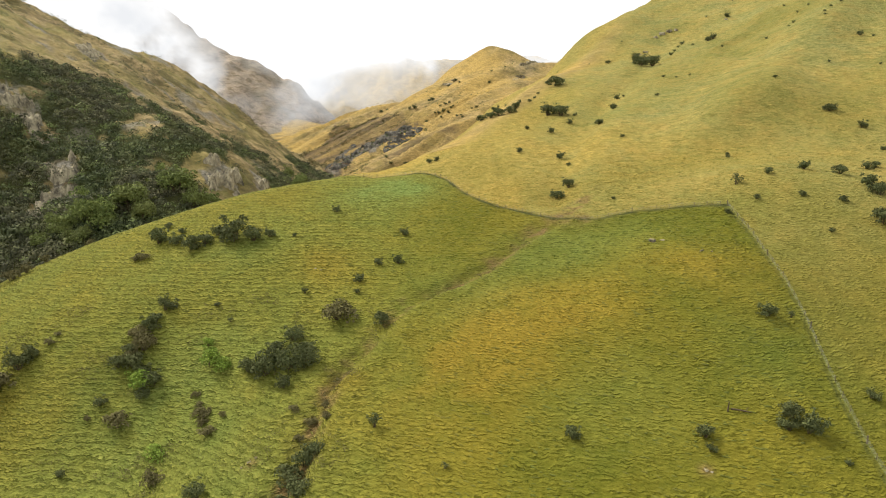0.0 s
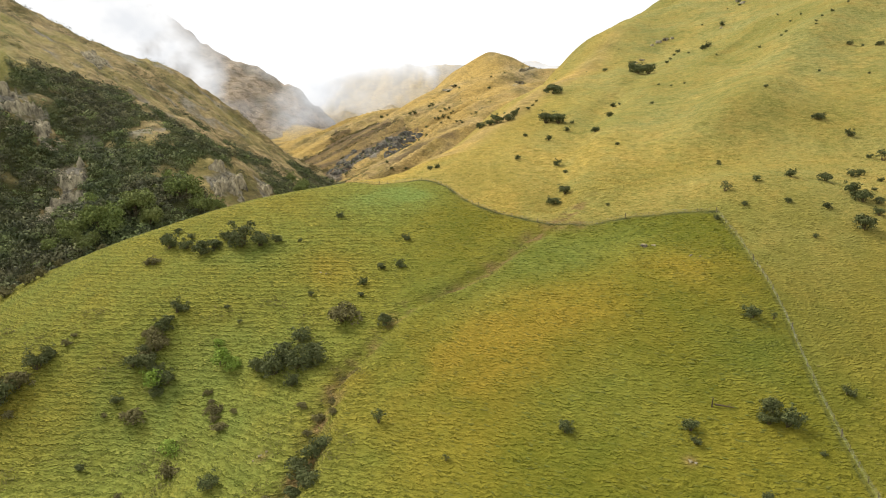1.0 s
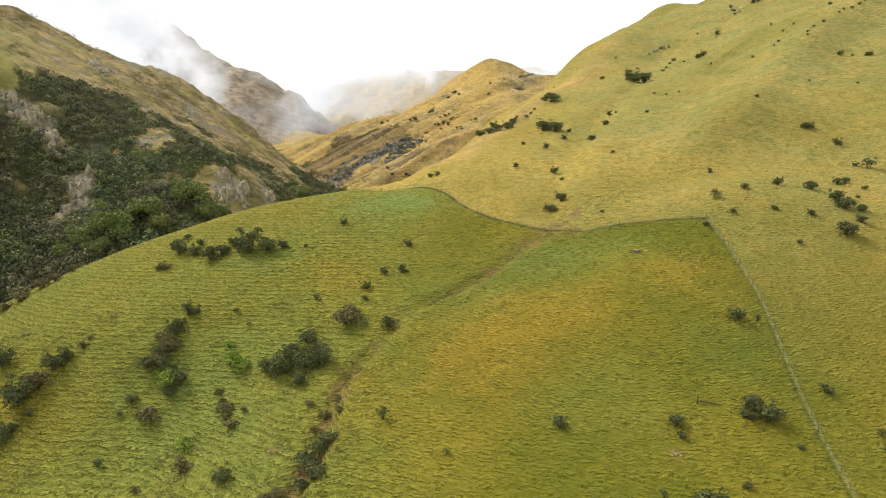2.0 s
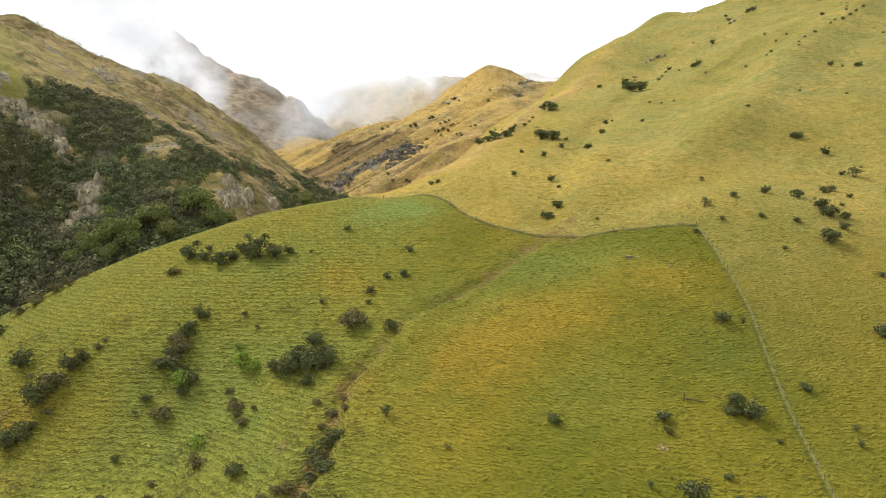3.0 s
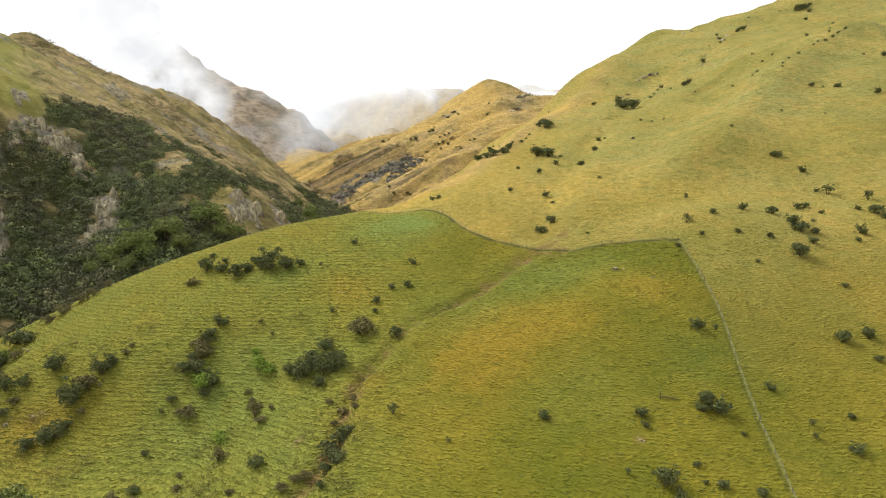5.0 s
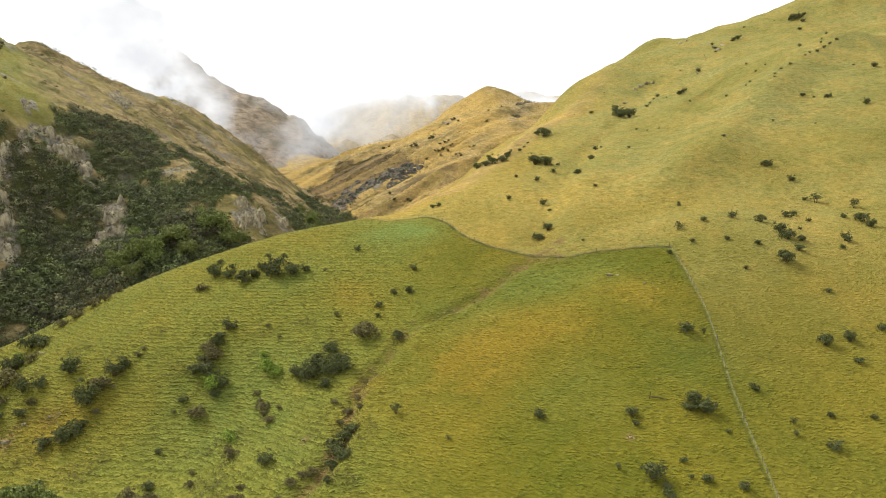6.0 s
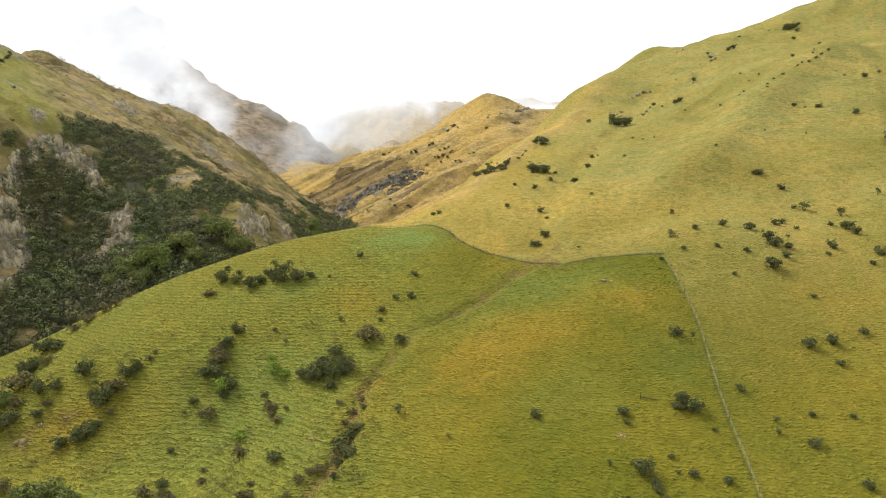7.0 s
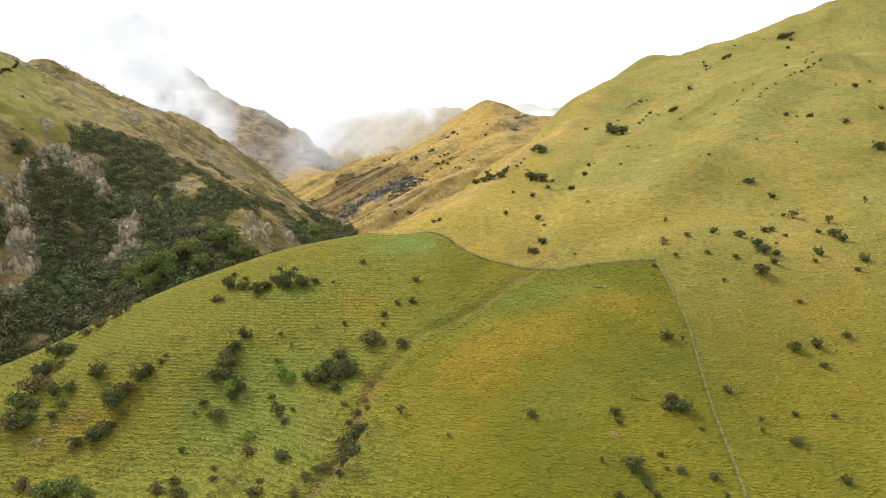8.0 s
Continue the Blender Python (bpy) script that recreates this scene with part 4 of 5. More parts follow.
set_out(dark_shrubs, (
    (-41.7, 126.9, 4.6), (-37, 124.8, 6.3), (-32, 125.4, 5.2), (-33.3, 133.9, 4), (-27.8, 125.8, 4.9), (-36.2, 130.2, 4.3), (-32.3, 119.8, 3.1), (-24, 100.1, 4),
    (-22.2, 100.3, 2.8), (-26.2, 96.9, 4), (-24.1, 92.5, 4.5), (-26, 91.1, 3), (-25.7, 84.6, 2),
), 6)
set_out(thorn_trees, (
    (-12.3, 104.2, 2.5), (0.3, 92.4, 1.3), (74.3, 86.4, 1.5), (73.2, 82.6, 1.5), (138.1, 193.6, 4.6), (168.2, 197.3, 2.2), (146.8, 184.8, 3.5), (-49.7, 141.3, 1.5),
    (34.4, 76.8, 1.4), (77.5, 167.4, 3), (65.4, 113.6, 1.5),
), 7)
set_out(dark_shrubs, (
    (20.9, 93.9, 2.7), (41, 90.4, 2.6), (40.7, 87.7, 1.7), (40.3, 73.4, 4.3), (41.8, 68.9, 2.4), (42, 71, 2), (47.6, 77, 1.4), (47.5, 72.9, 1.1),
    (50.2, 71.8, 2.2), (56.2, 69.3, 2.2), (59.1, 83.8, 1.2), (61, 113.7, 3.7), (53.8, 90.5, 3), (56.6, 89.8, 4.2), (55.5, 92.8, 3.6), (42.9, 66.3, 1.8),
    (70.3, 96.5, 2.2), (95.8, 112.5, 3.6), (102.4, 112.8, 3.3), (111.7, 115.2, 2.6), (100, 105.2, 2.1), (83.4, 88.3, 1.6), (92, 87.1, 1.6), (79, 78.7, 2.7),
    (82.1, 66.2, 2.3), (56.8, 64.6, 1.3), (35.6, 67.2, 1.8),
), 8)
set_out(dark_shrubs, (
    (135.1, 226.6, 4.5), (138.9, 213.6, 3.3), (136.2, 197.3, 2.1), (141.5, 171.7, 4.3), (141.3, 166.5, 2.9), (138.1, 176.4, 1.9), (105.3, 168.4, 4), (119.6, 179.5, 3.3),
    (123.2, 181.3, 2.4), (124.9, 174.2, 1.7), (96.6, 170.1, 2.7), (86.3, 168.6, 2.2), (90.7, 203.4, 1.5), (88.6, 155.4, 1.7), (78.7, 158, 1.7), (96.7, 152.2, 2.1),
    (107.2, 159.2, 3.9), (107.7, 155.4, 4.7), (101.4, 143.9, 4.9), (108, 148.9, 2.5), (112.2, 155.1, 2.6), (116.6, 164.3, 1.3), (126.9, 157, 3.1), (122.9, 151.5, 1.7),
    (138.5, 150.9, 3.2), (133, 145.2, 2.2), (88.7, 142.1, 1.4), (107.2, 131, 1.6), (70.9, 155.7, 1.6),
), 9)
set_out(dark_shrubs, (
    (28.5, 238.1, 2.7), (43.2, 234.1, 3.2), (44.2, 223.5, 1.8), (36.3, 278.1, 2.1), (45.4, 270.3, 2.9), (49, 301.5, 8.4), (53.8, 295.2, 8.3), (55.3, 281.3, 3.1),
    (59.4, 291.9, 2.2), (66, 271.9, 4.2), (77.1, 295.3, 3.9), (84.7, 316.8, 3.4), (88.5, 319.1, 1.7), (66.9, 239.5, 1.9), (40, 201.4, 4.2), (35.7, 195.5, 4.1),
    (49.1, 181.7, 1.3), (-5, 241.4, 2.7), (-2.3, 242.6, 2.7), (27.3, 316.7, 6), (33.1, 318.4, 6.7), (37.9, 333.9, 2.8), (39.9, 336.6, 2.1),
), 10)
set_out(dark_shrubs, (
    (62.1, 358.1, 9), (59.3, 366.7, 5.3), (107.9, 430.4, 3.6), (118.6, 393, 10), (124.1, 388.7, 9.9), (122.1, 417.5, 7), (142.5, 412.5, 2.6), (147.1, 419.6, 2.2),
    (153.3, 430.4, 1.8), (157.8, 436.9, 3.2), (158.1, 418.3, 2.2), (166.7, 417, 4.5), (170.4, 418.3, 4.5), (112.7, 335, 1.8), (116.8, 328, 1.4), (122.2, 324.1, 1.4),
    (98.1, 298.5, 2), (94.6, 425.7, 1.3), (80.8, 461.1, 1.9),
), 11)
set_out(dark_shrubs, (
    (252.5, 531.1, 4.6), (257.9, 534.5, 5.8), (227.2, 506.5, 2.7), (314.9, 551.9, 8.7), (320.3, 552.3, 5), (327.4, 559.3, 3.8), (316.5, 539.8, 4.9), (305.1, 523.3, 3.5),
    (240.9, 403.1, 2.8), (302.9, 479.7, 2.2), (190.4, 303.5, 2.9), (199.5, 295.7, 3.6), (208.3, 278.1, 3.5), (168.8, 346.3, 1.6), (177.3, 266.2, 1.3), (126.3, 248.9, 1.8),
    (243.4, 328.4, 4.1), (255.7, 334.1, 2.5), (235.7, 292.1, 3), (203.4, 243.4, 6.5), (245.6, 385.8, 1.4),
), 12)
set_out(dark_shrubs, (
    (-311, 403, 4.0), (-316, 414, 4.4), (-322, 426, 3.6), (-329, 439, 4.6), (-334, 452, 4.0), (-339, 462, 3.4), (-346, 474, 4.4), (-356, 490, 3.8), (-273, 365, 2.6), (-245, 318, 2.4),
), 29)
set_out(dark_shrubs, ((-68.2, 140.6, 4.0), (-66.5, 130.2, 3.6), (-70.4, 134.6, 3.4), (-64.2, 125.6, 2.8), (-30.2, 129.6, 3.4), (-35.4, 127.4, 3.6)), 41)
set_out(brown_shrubs, ((-68.6, 137.0, 4.2), (-69.6, 133.0, 3.8), (-48.0, 116.0, 2.2), (-50.2, 121.0, 2.0), (-44.0, 116.5, 1.6), (-28.6, 112.5, 2.2), (-26.4, 105.5, 2.0), (-22.6, 113.5, 1.8)), 42)


set_out(dark_shrubs, ((18.8, 319.6, 5.4), (23.3, 316.2, 5.8), (36.6, 327.8, 4.1), (27.8, 351.6, 2.9), (30.2, 355.5, 1.8), (45.4, 339.5, 2.5), (48.7, 346.2, 1.8), (51.7, 353.3, 1.8)), 44)
set_out(dark_shrubs, (
    (-16, 972, 7), (-20.6, 967, 5), (-42, 938, 7.5), (-48, 938, 5), (-104, 1086, 8), (-94, 1087, 5), (70, 978, 5.5), (40, 777, 5), (34.5, 776, 3), (-6, 873, 5.5), (1, 876, 6.5), (7, 807, 4.5),
    (-11, 875, 4), (-4, 921, 4.4), (3, 923, 5), (9, 925, 4.4), (11, 883, 4.2), (14, 886, 3.4), (16, 761, 3.7), (21, 764, 3), (-2, 799, 3.8), (-23, 860, 5), (20, 1055, 7), (9, 1029, 6),
    (26, 1020, 4.8), (75, 1012, 3.8), (98, 1037, 3), (23, 761, 3), (-53, 653, 3.8), (-39, 656, 5), (-35, 654, 3.8), (-60, 679, 4),
), 45)
set_out(dark_shrubs, (
    (180.5, 346.7, 1.6), (185.1, 351.5, 1.6), (209.2, 383.4, 1.7), (198.1, 341.8, 1.6), (205.5, 346.3, 2.0), (186.5, 326, 1.5), (225.3, 362.5, 1.7), (229.9, 362.5, 2.1), (235.7, 365.4, 2.2),
    (242.4, 371.1, 2.2), (220.8, 358.7, 1.7), (250, 376.8, 2.3), (127, 470.5, 1.5), (162.7, 277.3, 1.3), (92, 206.4, 1.5), (170.4, 200.8, 1.4),
    (196.4, 461.6, 4.2), (209.4, 411, 1.8), (201, 379, 1.7), (188.9, 330.7, 1.5), (195.1, 300.4, 1.5), (237.3, 337.3, 1.7), (278.7, 569.6, 2.5), (304, 564.8, 1.9),
    (235.3, 533.2, 2.9), (232.4, 519.3, 3.2), (157.9, 373.7, 1.6), (187.4, 474.3, 2), (217.6, 503.7, 1.6), (240, 376.5, 1.8),
), 46)


# ---- scrub and trees on the mountain side ----
def scrub_stuff(name, label, x, y, radius, leaves, material, seed, spray=0.165):
    """Many low bushes joined into one covering."""
    rng = np.random.default_rng(seed)
    n = len(x)
    z = land(x, y)
    who = np.repeat(np.arange(n), leaves)
    d = rng.normal(size=(n * leaves, 3))
    d /= np.linalg.norm(d, axis=1, keepdims=True)
    d[:, 2] = np.abs(d[:, 2]) - 0.15
    base = np.stack([x, y, z + 0.62 * radius], -1)
    r = radius[who] * (0.7 + 0.45 * rng.random(n * leaves))
    c = base[who] + d * r[:, None] * np.array((1.15, 1.15, 0.95))
    nrm = d + rng.normal(size=d.shape) * 0.16
    nrm /= np.linalg.norm(nrm, axis=1, keepdims=True)
    me = leaf_mesh(name, c, nrm, radius[who] * spray * (0.6 + 0.8 * rng.random(n * leaves)), rng, 0.75)
    layer = me.attributes.new("bush", "FLOAT", "POINT")
    layer.data.foreach_set("value", np.repeat(rng.random(n)[who], 4).astype(np.float32))
    me.materials.append(material)
    return tagged(new(name, me), label, "scrub", kind="stuff")


def scatter(n, x0, x1, y0, y1, chance, seed):
    rng = np.random.default_rng(seed)
    x, y = rng.uniform(x0, x1, n), rng.uniform(y0, y1, n)
    keep = rng.random(n) < chance(x, y)
    return x[keep], y[keep], rng


def off_pasture(x, y):
    return np.stack(land_layers(x, y)).argmax(0) != 0


sx, sy, rng = scatter(36000, -320, -65, 105, 720, lambda x, y: scrub_share(x, y) * off_pasture(x, y) * np.clip(1.2 - 0.0009 * (y - 150), 0.3, 1), 5)
scrub_stuff("hillside_scrub", "dense dark green scrub covering the mountain side", sx, sy, 1.0 + 2.1 * rng.random(len(sx)) ** 2, 32, LEAF_SCRUB, 6)
sx, sy, rng = scatter(34000, -420, -80, 250, 790, lambda x, y: 0.30 * off_pasture(x, y) * (line_distance(x, y, ((-262, 340), (-300, 390), (-360, 470))) > 30) * np.clip(3 * fbm(x / 22, y / 30, 3, 91) + 0.25, 0, 1), 7)
scrub_stuff("scattered_scrub", "small dark bushes scattered over golden tussock", sx, sy, 0.6 + 1.5 * rng.random(len(sx)) ** 2, 20, LEAF_SCRUB, 8)
sx, sy, rng = scatter(7000, -260, 170, 620, 1160, lambda x, y: 0.35 * (np.stack(land_layers(x, y)).argmax(0) == 2) * np.clip(3 * fbm(x / 40, y / 80, 3, 92), 0, 1), 9)
scrub_stuff("far_scrub", "dark bushes dotted over the golden far hill", sx, sy, 0.8 + 1.6 * rng.random(len(sx)) ** 2, 12, LEAF_DARK, 10, 0.22)

sx, sy, rng = scatter(9000, -220, -20, 690, 1070, lambda x, y: inside(x, y, HEATH_EDGE) * np.clip(2.2 * fbm((y - 0.75 * x) / 24, x / 90, 3, 66) + 0.25, 0, 0.8), 41)
scrub_stuff("heath_scrub", "low brown heath bushes matted over the far hillside", sx, sy, 0.9 + 2.0 * rng.random(len(sx)) ** 2, 12, LEAF_BROWN, 42, 0.28)
sx, sy, rng = scatter(1500, -140, -10, 700, 890, lambda x, y: any_inside(x - 7, y + 6, (RIB_EDGE, HIGH_RIB)) * 0.6, 43)
scrub_stuff("ledge_scrub", "dark green bushes growing along the grey rock rib", sx, sy, 0.6 + 1.5 * rng.random(len(sx)) ** 2, 14, LEAF_DARK, 44, 0.36)

sx, sy, rng = scatter(9000, -270, -120, 120, 310, lambda x, y: scrub_share(x, y) * off_pasture(x, y), 15)
scrub_stuff("valley_scrub", "bright and dark green bushes crowding the lower valley", sx, sy, 1.1 + 1.9 * rng.random(len(sx)) ** 2, 34, LEAF_SCRUB, 16)

forest_trees = [shrub("forest_tree", "broad dark green tree rising from the valley scrub", "tree", "trees along the valley", LEAF_WOOD, 500 + k, 0.08, 3600, 0.030, 0.32, 0.85, 16) for k in range(3)]
set_out(forest_trees, ((-131, 262, 19), (-118, 280, 17), (-139, 249, 17), (-149, 245, 13), (-108, 272, 12), (-122, 255, 12), (-117, 520, 14), (-130, 535, 12),
                       (-104, 470, 12), (-140, 240, 10), (-100, 440, 11), (-112, 490, 12), (-154, 238, 9), (-104, 284, 9)), 31)


# ---- rocks ----
def slab_mesh(name, seed, material):
    """One angular block of stone, a metre in each direction, with broken corners."""
    rng = np.random.default_rng(seed)
    bm = bmesh.new()
    corners = [bm.verts.new([0.5 * math.copysign(abs(c) ** 0.4, c) for c in rng.uniform(-1, 1, 3)]) for _ in range(18)]
    done = bmesh.ops.convex_hull(bm, input=corners)
    bmesh.ops.delete(bm, geom=[v for v in done["geom_interior"] if isinstance(v, bmesh.types.BMVert)], context="VERTS")
    me = bpy.data.meshes.new(name)
    bm.to_mesh(me)
    bm.free()
    me.materials.append(material)
    return me


def cliff(name, label, poly, rise, grain, seed, material, group, stand=1.0):
    """A broken face of rock that stands out of the slope: steep risers with turfed ledges between, and upright clefts."""
    low, high = np.min(poly, 0) - 6, np.max(poly, 0) + 6
    x, y = np.meshgrid(np.arange(low[0], high[0], grain), np.arange(low[1], high[1], grain))
    ring = poly + poly[:1]
    edge = line_distance(x, y, ring) * np.where(inside(x, y, poly), 1, -1) + 3.0 * fbm(x / 5, y / 5, 3, seed)
    m = np.clip(edge / 3.5 + 0.3, 0, 1)
    base = land(x, y)
    p = (base + 0.45 * rise * fbm(x / 9, y / 14, 3, seed + 3) + 0.2 * rise * fbm(x / 2.6, y / 2.6, 2, seed + 4)) / rise
    row = np.floor(p)
    shelf = row + np.clip((p - row - 0.40) / 0.20, 0, 1)
    cleft = np.abs(fbm(y / 3.6 + 0.25 * x, x / 11, 3, seed + 5))
    block = np.round(3 * fbm(x / 2.2, y / 1.7, 2, seed + 6)) / 3
    z = base + m * (0.8 * stand * rise * (shelf - p) + stand * (1.6 - 4.6 * cleft + 0.9 * block) + 0.5) - (1 - m) * 2.0
    me = sheet_mesh(name, x, y, z)
    me.polygons.foreach_set("use_smooth", np.zeros(len(me.polygons), bool))
    me.materials.append(material)
    return tagged(new(name, me), label, "rock", group)


def rock(name, label, me, x, y, w, d, h, sink, turn, group, lean=(0.0, 0.0)):
    """One rock, w by d by h metres, set into the slope by a share of its height."""
    root = tagged(new(name, me), label, "rock", group)
    turned = Euler((lean[0], lean[1], radians(turn)))
    root.matrix_basis = Matrix.LocRotScale((x, y, float(height(x, y)) + h * (0.5 - sink)), turned, (w, d, h))
    return root


def places_in(poly, gap, seed, tries=900):
    """Places inside an outline that keep a distance from one another."""
    rng = np.random.default_rng(seed)
    low, high = np.min(poly, 0), np.max(poly, 0)
    kept = []
    for x, y in rng.uniform(low, high, (tries, 2)):
        if bool(inside(np.array(x), np.array(y), poly)) and all(math.hypot(x - a, y - b) > gap for a, b in kept):
            kept.append((x, y))
    return kept, rng


for k, poly in enumerate(CLIFFS):
    cliff("rock_outcrop", "grey cracked rock outcrop jutting from the scrubby slope", poly, (10.0, 9.0, 8.5, 11.0, 10.0, 8.0, 7.0, 4.0)[k], 0.55, 610 + 40 * k, STONE,
          "rock outcrops on the mountain side", (1.0, 1.0, 1.0, 1.0, 1.0, 1.0, 0.6, 0.6)[k])
cliff("rock_rib", "long dark grey rock rib breaking through the golden hillside", RIB_EDGE, 7.0, 1.1, 930, STONE_DARK, "rocks of the long rib", 0.8)
cliff("rock_rib", "narrow grey rib of broken rock on the brown hillside", SIDE_RIB, 6.0, 1.2, 960, STONE_DARK, "rocks of the long rib", 0.7)
cliff("rock_rib", "short dark grey band of rock high on the golden hillside", HIGH_RIB, 5.0, 1.2, 990, STONE_DARK, "rocks of the long rib", 0.6)
RIB_ROCKS = [slab_mesh("rock_rib", 700 + 31 * k, STONE_DARK) for k in range(5)]
spots_in, rock_rng = places_in(RIB_EDGE, 7.0, 630, 500)
for x, y in spots_in:
    big = 2.0 + 4.0 * rock_rng.random() ** 2
    rock("rock_rib", "dark grey rock jutting from the golden far hillside", RIB_ROCKS[rock_rng.integers(5)], x, y, big * 0.9, big * 1.9, big * 0.85, 0.60,
         -36 + 16 * rock_rng.normal(), "rocks of the long rib", (0.25, 0.2 * rock_rng.normal()))
SLAB = [slab_mesh("rock_slab", 760 + 31 * k, STONE) for k in range(3)]
for k, (x, y, w, d, h) in enumerate(((130, 1062, 16, 22, 8), (143, 1085, 14, 16, 8), (118, 1005, 10, 16, 6), (110, 985, 8, 10, 5), (12, 1045, 14, 10, 5), (18, 1058, 10, 9, 4), (4, 1050, 8, 7, 4))):
    rock("rock_slab", "flat grey rock slab exposed on the golden hillside", SLAB[k % 3], x, y, w, d, h, 0.55, 25 * k, "rock slabs on the high slopes")
STONES = [slab_mesh("field_stone", 800 + 31 * k, STONE) for k in range(3)]
for k, (x, y, w) in enumerate(((155.7, 471.7, 4.6), (161.3, 473.7, 5.2), (165.8, 473.3, 3.8), (150, 467.6, 3.4), (134.7, 438.6, 3.6), (129.6, 435.6, 2.7), (233.2, 524.1, 4.2), (231.8, 511.7, 4.6),
                               (239.6, 522.6, 3.4), (220.4, 570.8, 3.4), (229.3, 576.4, 3.6), (193.5, 456.1, 2.9), (51, 151, 1.9), (53, 150, 1.2), (58, 139, 1.0), (60, 138, 0.7), (38.9, 84.7, 0.8), (39.6, 84.2, 0.5),
                               (-118, 117.5, 2.2), (-119.5, 116.8, 1.4), (-115.6, 122.4, 1.6), (-109.7, 124, 1.2), (-107, 124.5, 0.8), (-34.3, 101.5, 0.8), (-33.2, 102.2, 0.6),
                               (-35.4, 100.6, 0.6), (-33, 159, 0.7), (-31.5, 158.5, 0.5), (-128, 152, 1.6), (-131, 155, 1.3))):
    rock("field_stone", "pale weathered stone lying in the grass", STONES[k % 3], x, y, w, w * 0.7, w * 0.5, 0.4, 40 * k, "stones in the pasture")


# ---- fences ----
def along(line, step):
    """Evenly spaced places along a line."""
    line = np.array(line, float)
    seg = np.hypot(*np.diff(line, axis=0).T)
    run = np.concatenate([[0], seg.cumsum()])
    s = np.arange(0, run[-1], step)
    return np.interp(s, run, line[:, 0]), np.interp(s, run, line[:, 1])


def post_mesh(r, h):
    bm = bmesh.new()
    limb(bm, (0, 0, -0.3), (0.01, 0, h), r, r * 0.85, 7)
    bmesh.ops.create_cone(bm, segments=7, radius1=r * 0.85, radius2=r * 0.4, depth=0.05, cap_ends=True, matrix=Matrix.Translation((0.01, 0, h + 0.02)))
    me = bpy.data.meshes.new("post")
    bm.to_mesh(me)
    bm.free()
    me.materials.append(WOOD)
    return me


def fence(name, label, line, step, seed):
    root = new(name)
    root.location = (*line[0], float(height(*line[0])))
    tagged(root, label, "fence")
    rng = np.random.default_rng(seed)
    x, y = along(line, step)
    z = height(x, y)
    thin, thick = post_mesh(0.06, 1.15), post_mesh(0.12, 1.4)
    for k in range(len(x)):
        ob = part("post", thick if k % 8 == 0 else thin, WOOD, root)
        ob.matrix_local = Matrix.LocRotScale(Vector((x[k], y[k], z[k])) - root.location, Euler((0.05 * rng.normal(), 0.05 * rng.normal(), rng.random() * 6)), None)
    for level in (0.25, 0.5, 0.75, 1.0):
        bm = bmesh.new()
        for k in range(len(x) - 1):
            limb(bm, Vector((x[k], y[k], z[k] + level)) - root.location, Vector((x[k + 1], y[k + 1], z[k + 1] + level)) - root.location, 0.012, 0.012, 3)
        me = bpy.data.meshes.new("wire")
        bm.to_mesh(me)
        bm.free()
        part("wire", me, WIRE, root, "thin galvanised wire")
    return root


fence("crest_fence", "weathered post and wire fence along the grassy crest", CREST_FENCE, 3.2, 1)
fence("slope_fence", "weathered post and wire fence running down the slope", DOWN_FENCE, 3.0, 2)


def dead_tree(x, y):
    """A snapped grey trunk with its fallen log."""
    root = new("dead_tree")
    z = float(height(x, y))
    root.location = (x, y, z)
    tagged(root, "snapped dead trunk with a fallen log in grass", "dead tree")
    bm = bmesh.new()
    limb(bm, (0, 0, -0.2), (0.1, 0, 1.7), 0.14, 0.08, 6)
    me = bpy.data.meshes.new("stump")
    bm.to_mesh(me)
    bm.free()
    part("stump", me, BARK, root)
    bm = bmesh.new()
    dz = float(height(x + 3.4, y - 0.8)) - z
    limb(bm, (0.4, -0.1, 0.5), (3.4, -0.8, dz + 0.35), 0.17, 0.08, 6)
    limb(bm, (2.4, -0.6, dz * 0.7 + 0.4), (3.2, -0.2, dz + 0.9), 0.07, 0.03, 5)
    me = bpy.data.meshes.new("log")
    bm.to_mesh(me)
    bm.free()
    part("log", me, BARK, root)


dead_tree(46.0, 94.5)


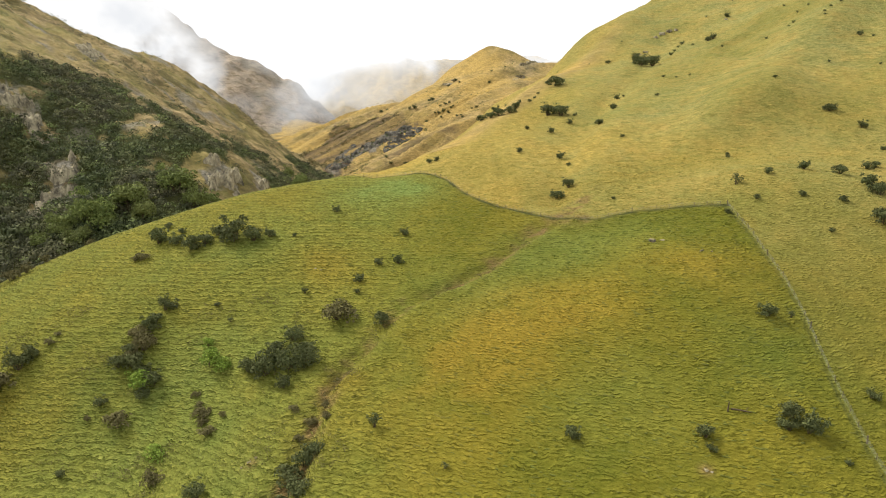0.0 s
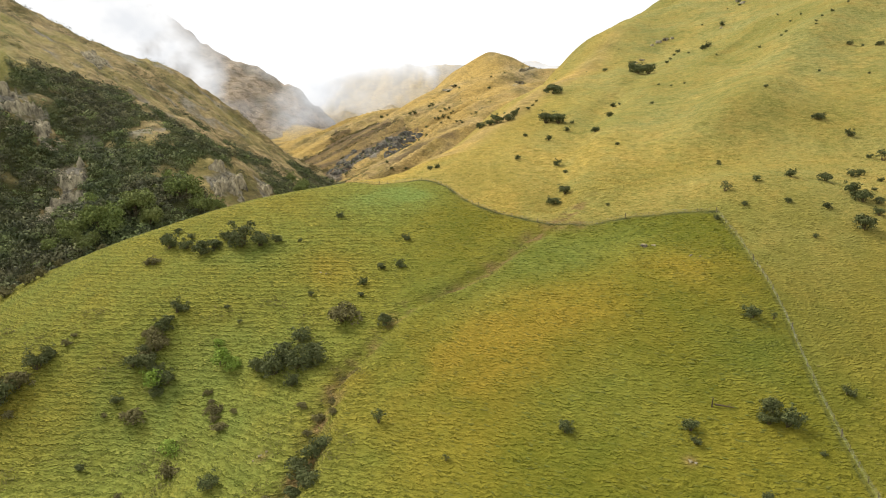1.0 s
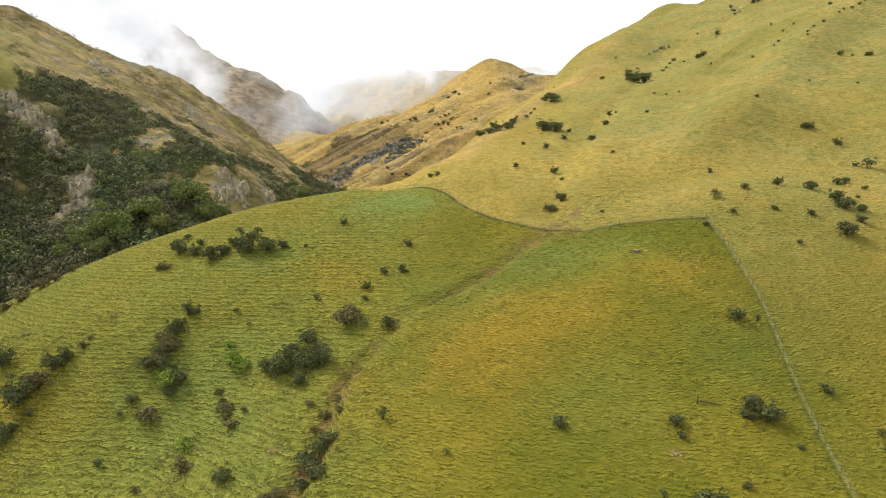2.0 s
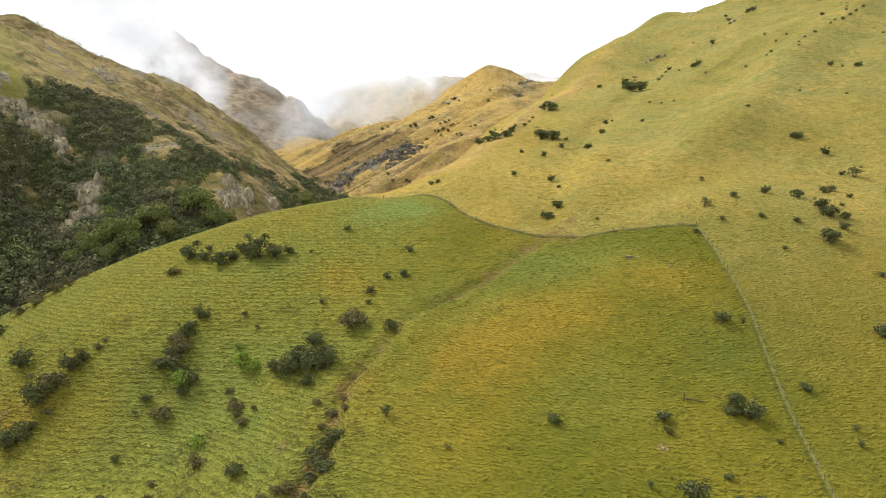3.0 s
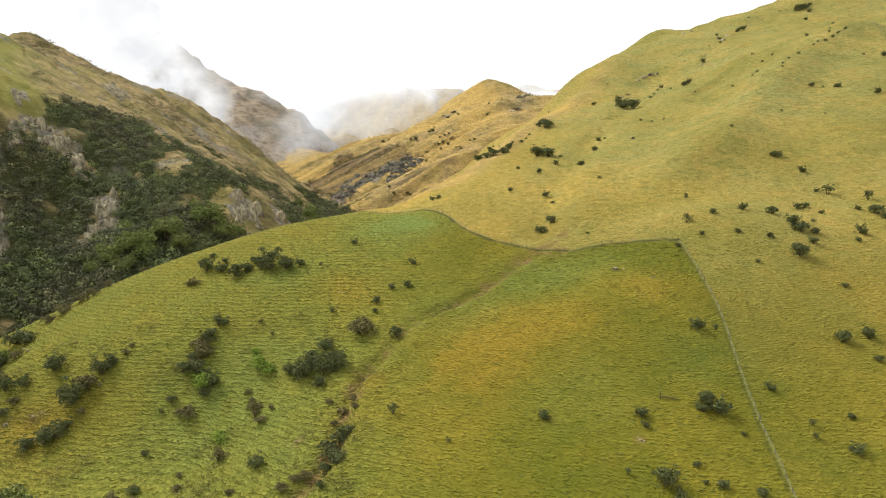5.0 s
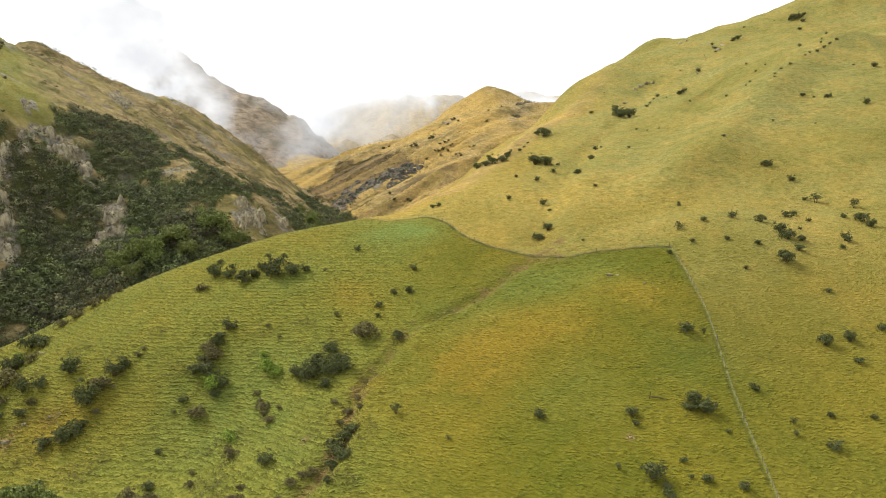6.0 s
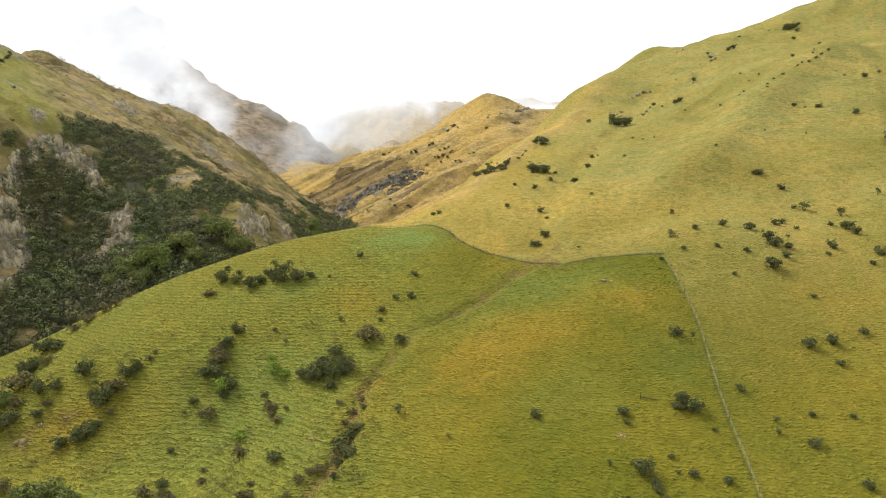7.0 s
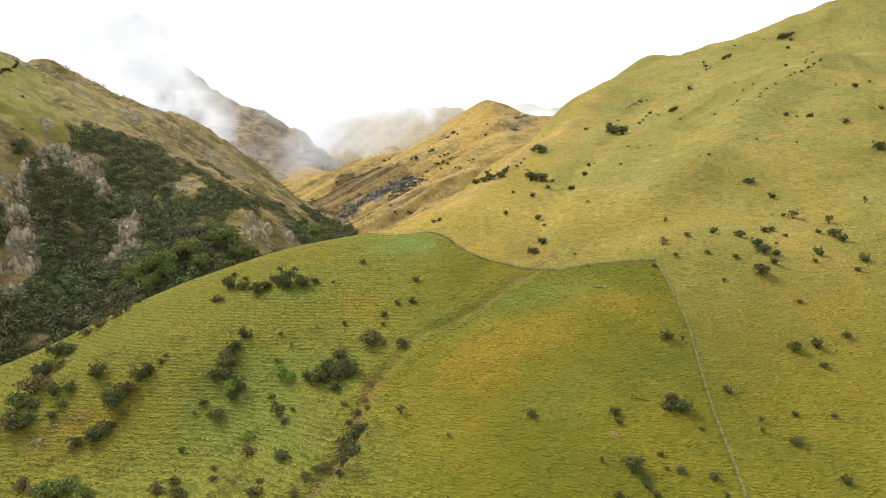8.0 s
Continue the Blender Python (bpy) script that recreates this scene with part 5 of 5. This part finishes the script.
# ---- tussocky sward ----
def tussocks(name, label, count, lined, length, depth, seed):
    """Low tufts of longer grass. Lined ones sit on the lips of the grazing steps and run along them."""
    rng = np.random.default_rng(seed)
    a = np.radians(rng.uniform(-37, 37, count))
    r = 108 + 222 * rng.random(count) ** 0.8
    x, y = r * np.sin(a), -70 + r * np.cos(a)
    e = 0.6

    def slope(x, y):
        return (land(x + e, y) - land(x - e, y)) / (2 * e), (land(x, y + e) - land(x, y - e)) / (2 * e)

    keep = (np.stack(land_layers(x, y)).argmax(0) == 0) & (beyond(x, y, CREST_X, CREST_Y) < 2)
    keep &= rng.random(count) < 0.12 + 0.78 * in_paddock(x, y)
    keep &= (line_distance(x, y, DOWN_FENCE) > 0.8) & (line_distance(x, y, CREST_FENCE) > 0.9)
    x, y, r = x[keep], y[keep], r[keep]
    gx, gy = slope(x, y)
    if lined:
        ph = step_phase(x, y, land(x, y))
        shift = (np.round(ph) + 0.27 - ph + 0.10 * rng.normal(size=len(x))) * STEP / np.maximum(gx * gx + gy * gy, 0.02)
        shift = np.clip(shift, -4, 4)
        x, y = x + shift * gx, y + shift * gy
        gx, gy = slope(x, y)
    n = len(x)
    z = land(x, y)
    g = np.hypot(gx, gy) + 1e-6
    dx, dy = -gx / g, -gy / g
    far = 0.75 + r / 700
    la = length * (0.5 + 0.9 * rng.random(n)) * far
    lb = depth * (0.7 + 0.6 * rng.random(n)) * far
    tall = lb * (0.9 + 0.5 * rng.random(n))
    sides = 7
    k = np.arange(sides) * math.tau / sides + rng.random((n, 1))
    wob = 0.8 + 0.4 * rng.random((n, sides))
    u, v = la[:, None] * wob * np.cos(k), lb[:, None] * wob * np.sin(k)
    tilt = 0.35 * rng.normal(size=(n, 1))
    v = v + tilt * u * 0.4
    px = x[:, None] + dy[:, None] * u + dx[:, None] * v
    py = y[:, None] - dx[:, None] * u + dy[:, None] * v
    pz = z[:, None] - g[:, None] * v - 0.05
    lip = 0.55 * lb
    top = np.stack([x + dx * lip, y + dy * lip, z - 0.35 * g * lip + tall], -1)
    co = np.concatenate([np.stack([px, py, pz], -1), top[:, None, :]], 1).reshape(-1, 3)
    base = (np.arange(n) * (sides + 1))[:, None]
    ring = np.arange(sides)
    f = np.stack([base + ring, base + (ring + 1) % sides, base + sides + 0 * ring], -1).reshape(-1, 3)
    me = bpy.data.meshes.new(name)
    me.vertices.add(len(co))
    me.vertices.foreach_set("co", co.ravel())
    me.loops.add(f.size)
    me.loops.foreach_set("vertex_index", f.ravel().astype(np.int32))
    me.polygons.add(len(f))
    me.polygons.foreach_set("loop_start", np.arange(0, f.size, 3, dtype=np.int32))
    me.update(calc_edges=True)
    bank = np.exp(-(line_distance(x + 9, y - 3, GULLY) / 8) ** 2)
    pick = np.clip(0.5 + 0.9 * fbm(x / 14, y / 14, 3, 96) + 0.2 * rng.normal(size=n) + 0.6 * bank, 0, 1)[:, None]
    orange, lush = field_tones(x, y)
    orange = np.clip(0.75 * orange + 0.4 * np.clip(fbm(x / 34, y / 34, 3, 97), 0, 1), 0, 1)[:, None]
    tint = (1 - pick) * np.array((0.100, 0.112, 0.022)) + pick * np.array((0.140, 0.130, 0.026))
    tint = (1 - orange) * tint + orange * np.array((0.175, 0.122, 0.022))
    tint = (1 - lush[:, None]) * tint + lush[:, None] * np.array((0.135, 0.180, 0.045))
    out = 0.8 * (1 - in_paddock(x, y))[:, None]
    tint = (1 - out) * tint + out * np.array((0.215, 0.180, 0.048))
    # Shade at each tuft's base and light on its top, put in the tint.
    tuft_shade = np.array([0.60] * sides + [1.25])[None, :, None]
    tint = tint[:, None, :] * tuft_shade + np.array((0.004, 0.010, 0.002)) * (tuft_shade < 1)
    tint = np.concatenate([tint, np.ones((n, sides + 1, 1))], 2)
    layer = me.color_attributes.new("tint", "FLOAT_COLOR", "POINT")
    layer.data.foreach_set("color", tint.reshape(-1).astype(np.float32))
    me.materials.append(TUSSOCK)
    return tagged(new(name, me), label, "grass", kind="stuff")


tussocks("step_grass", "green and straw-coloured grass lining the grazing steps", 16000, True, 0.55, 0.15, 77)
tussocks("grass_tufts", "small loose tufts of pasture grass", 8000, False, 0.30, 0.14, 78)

# ---- rough growth in the gully and on the lower slope ----
gx, gy = along(GULLY[:12], 0.22)
rng = np.random.default_rng(55)
gx, gy = gx + 1.3 * rng.normal(size=len(gx)), gy + 1.0 * rng.normal(size=len(gx))
keep = (gy < 188) & (rng.random(len(gx)) < np.clip(0.35 + 1.5 * fbm(gx / 5, gy / 5, 2, 57), 0.05, 1))
gx, gy = gx[keep], gy[keep]
scrub_stuff("gully_growth", "low brown rushes and dead stalks along the gully", gx, gy, 0.25 + 0.5 * rng.random(len(gx)) ** 2, 16, LEAF_BROWN, 58)
sx, sy, rng = scatter(15000, -125, -16, 78, 150, lambda x, y: np.clip(2.8 * fbm(x / 11, y / 7, 3, 59) - 0.05 - 0.016 * np.maximum(y - 104, 0), 0, 1) * ~off_pasture(x, y), 60)
scrub_stuff("rough_growth", "low brown bracken and rushes scattered over grass", sx, sy, 0.24 + 0.55 * rng.random(len(sx)) ** 2, 12, LEAF_BROWN, 61)

# ---- cloud in the valley head ----
cloud_sheet("cloud_bank", "soft white cloud drifting across the mountain side", 1180, (-1050, -180), (60, 480),
            ((-690, 270, 50, 0.55), (-610, 250, 45, 0.55), (-550, 225, 38, 0.5), (-490, 195, 34, 0.50), (-430, 168, 28, 0.62), (-385, 142, 24, 0.45)), 0.0, (600, 700, 0.0), 3, MIST)
# The veil's even base cover also stands in for distance haze.
cloud_sheet("cloud_veil", "thin grey-white mist before the far mountain", 1340, (-900, 300), (40, 420),
            ((-660, 290, 60, 0.6), (-590, 320, 40, 0.4), (-540, 280, 36, 0.2), (-250, 135, 42, 0.32), (-320, 120, 40, 0.2),
             (-705, 320, 60, 0.9), (-650, 320, 46, 0.7), (-600, 330, 34, 0.4), (-655, 250, 50, 0.5)), 0.18, (600, 700, 0.0), 13, MIST)
cloud_sheet("cloud_head", "white cloud filling the head of the valley", 2080, (-1000, 800), (60, 700),
            ((-480, 190, 55, 0.55), (-440, 290, 60, 0.3), (-330, 250, 40, 0.2), (-30, 235, 36, 0.35), (-650, 330, 120, 1.0), (480, 330, 120, 1.0)), 0.08, (215, 295, 1.0), 23, CLOUD)
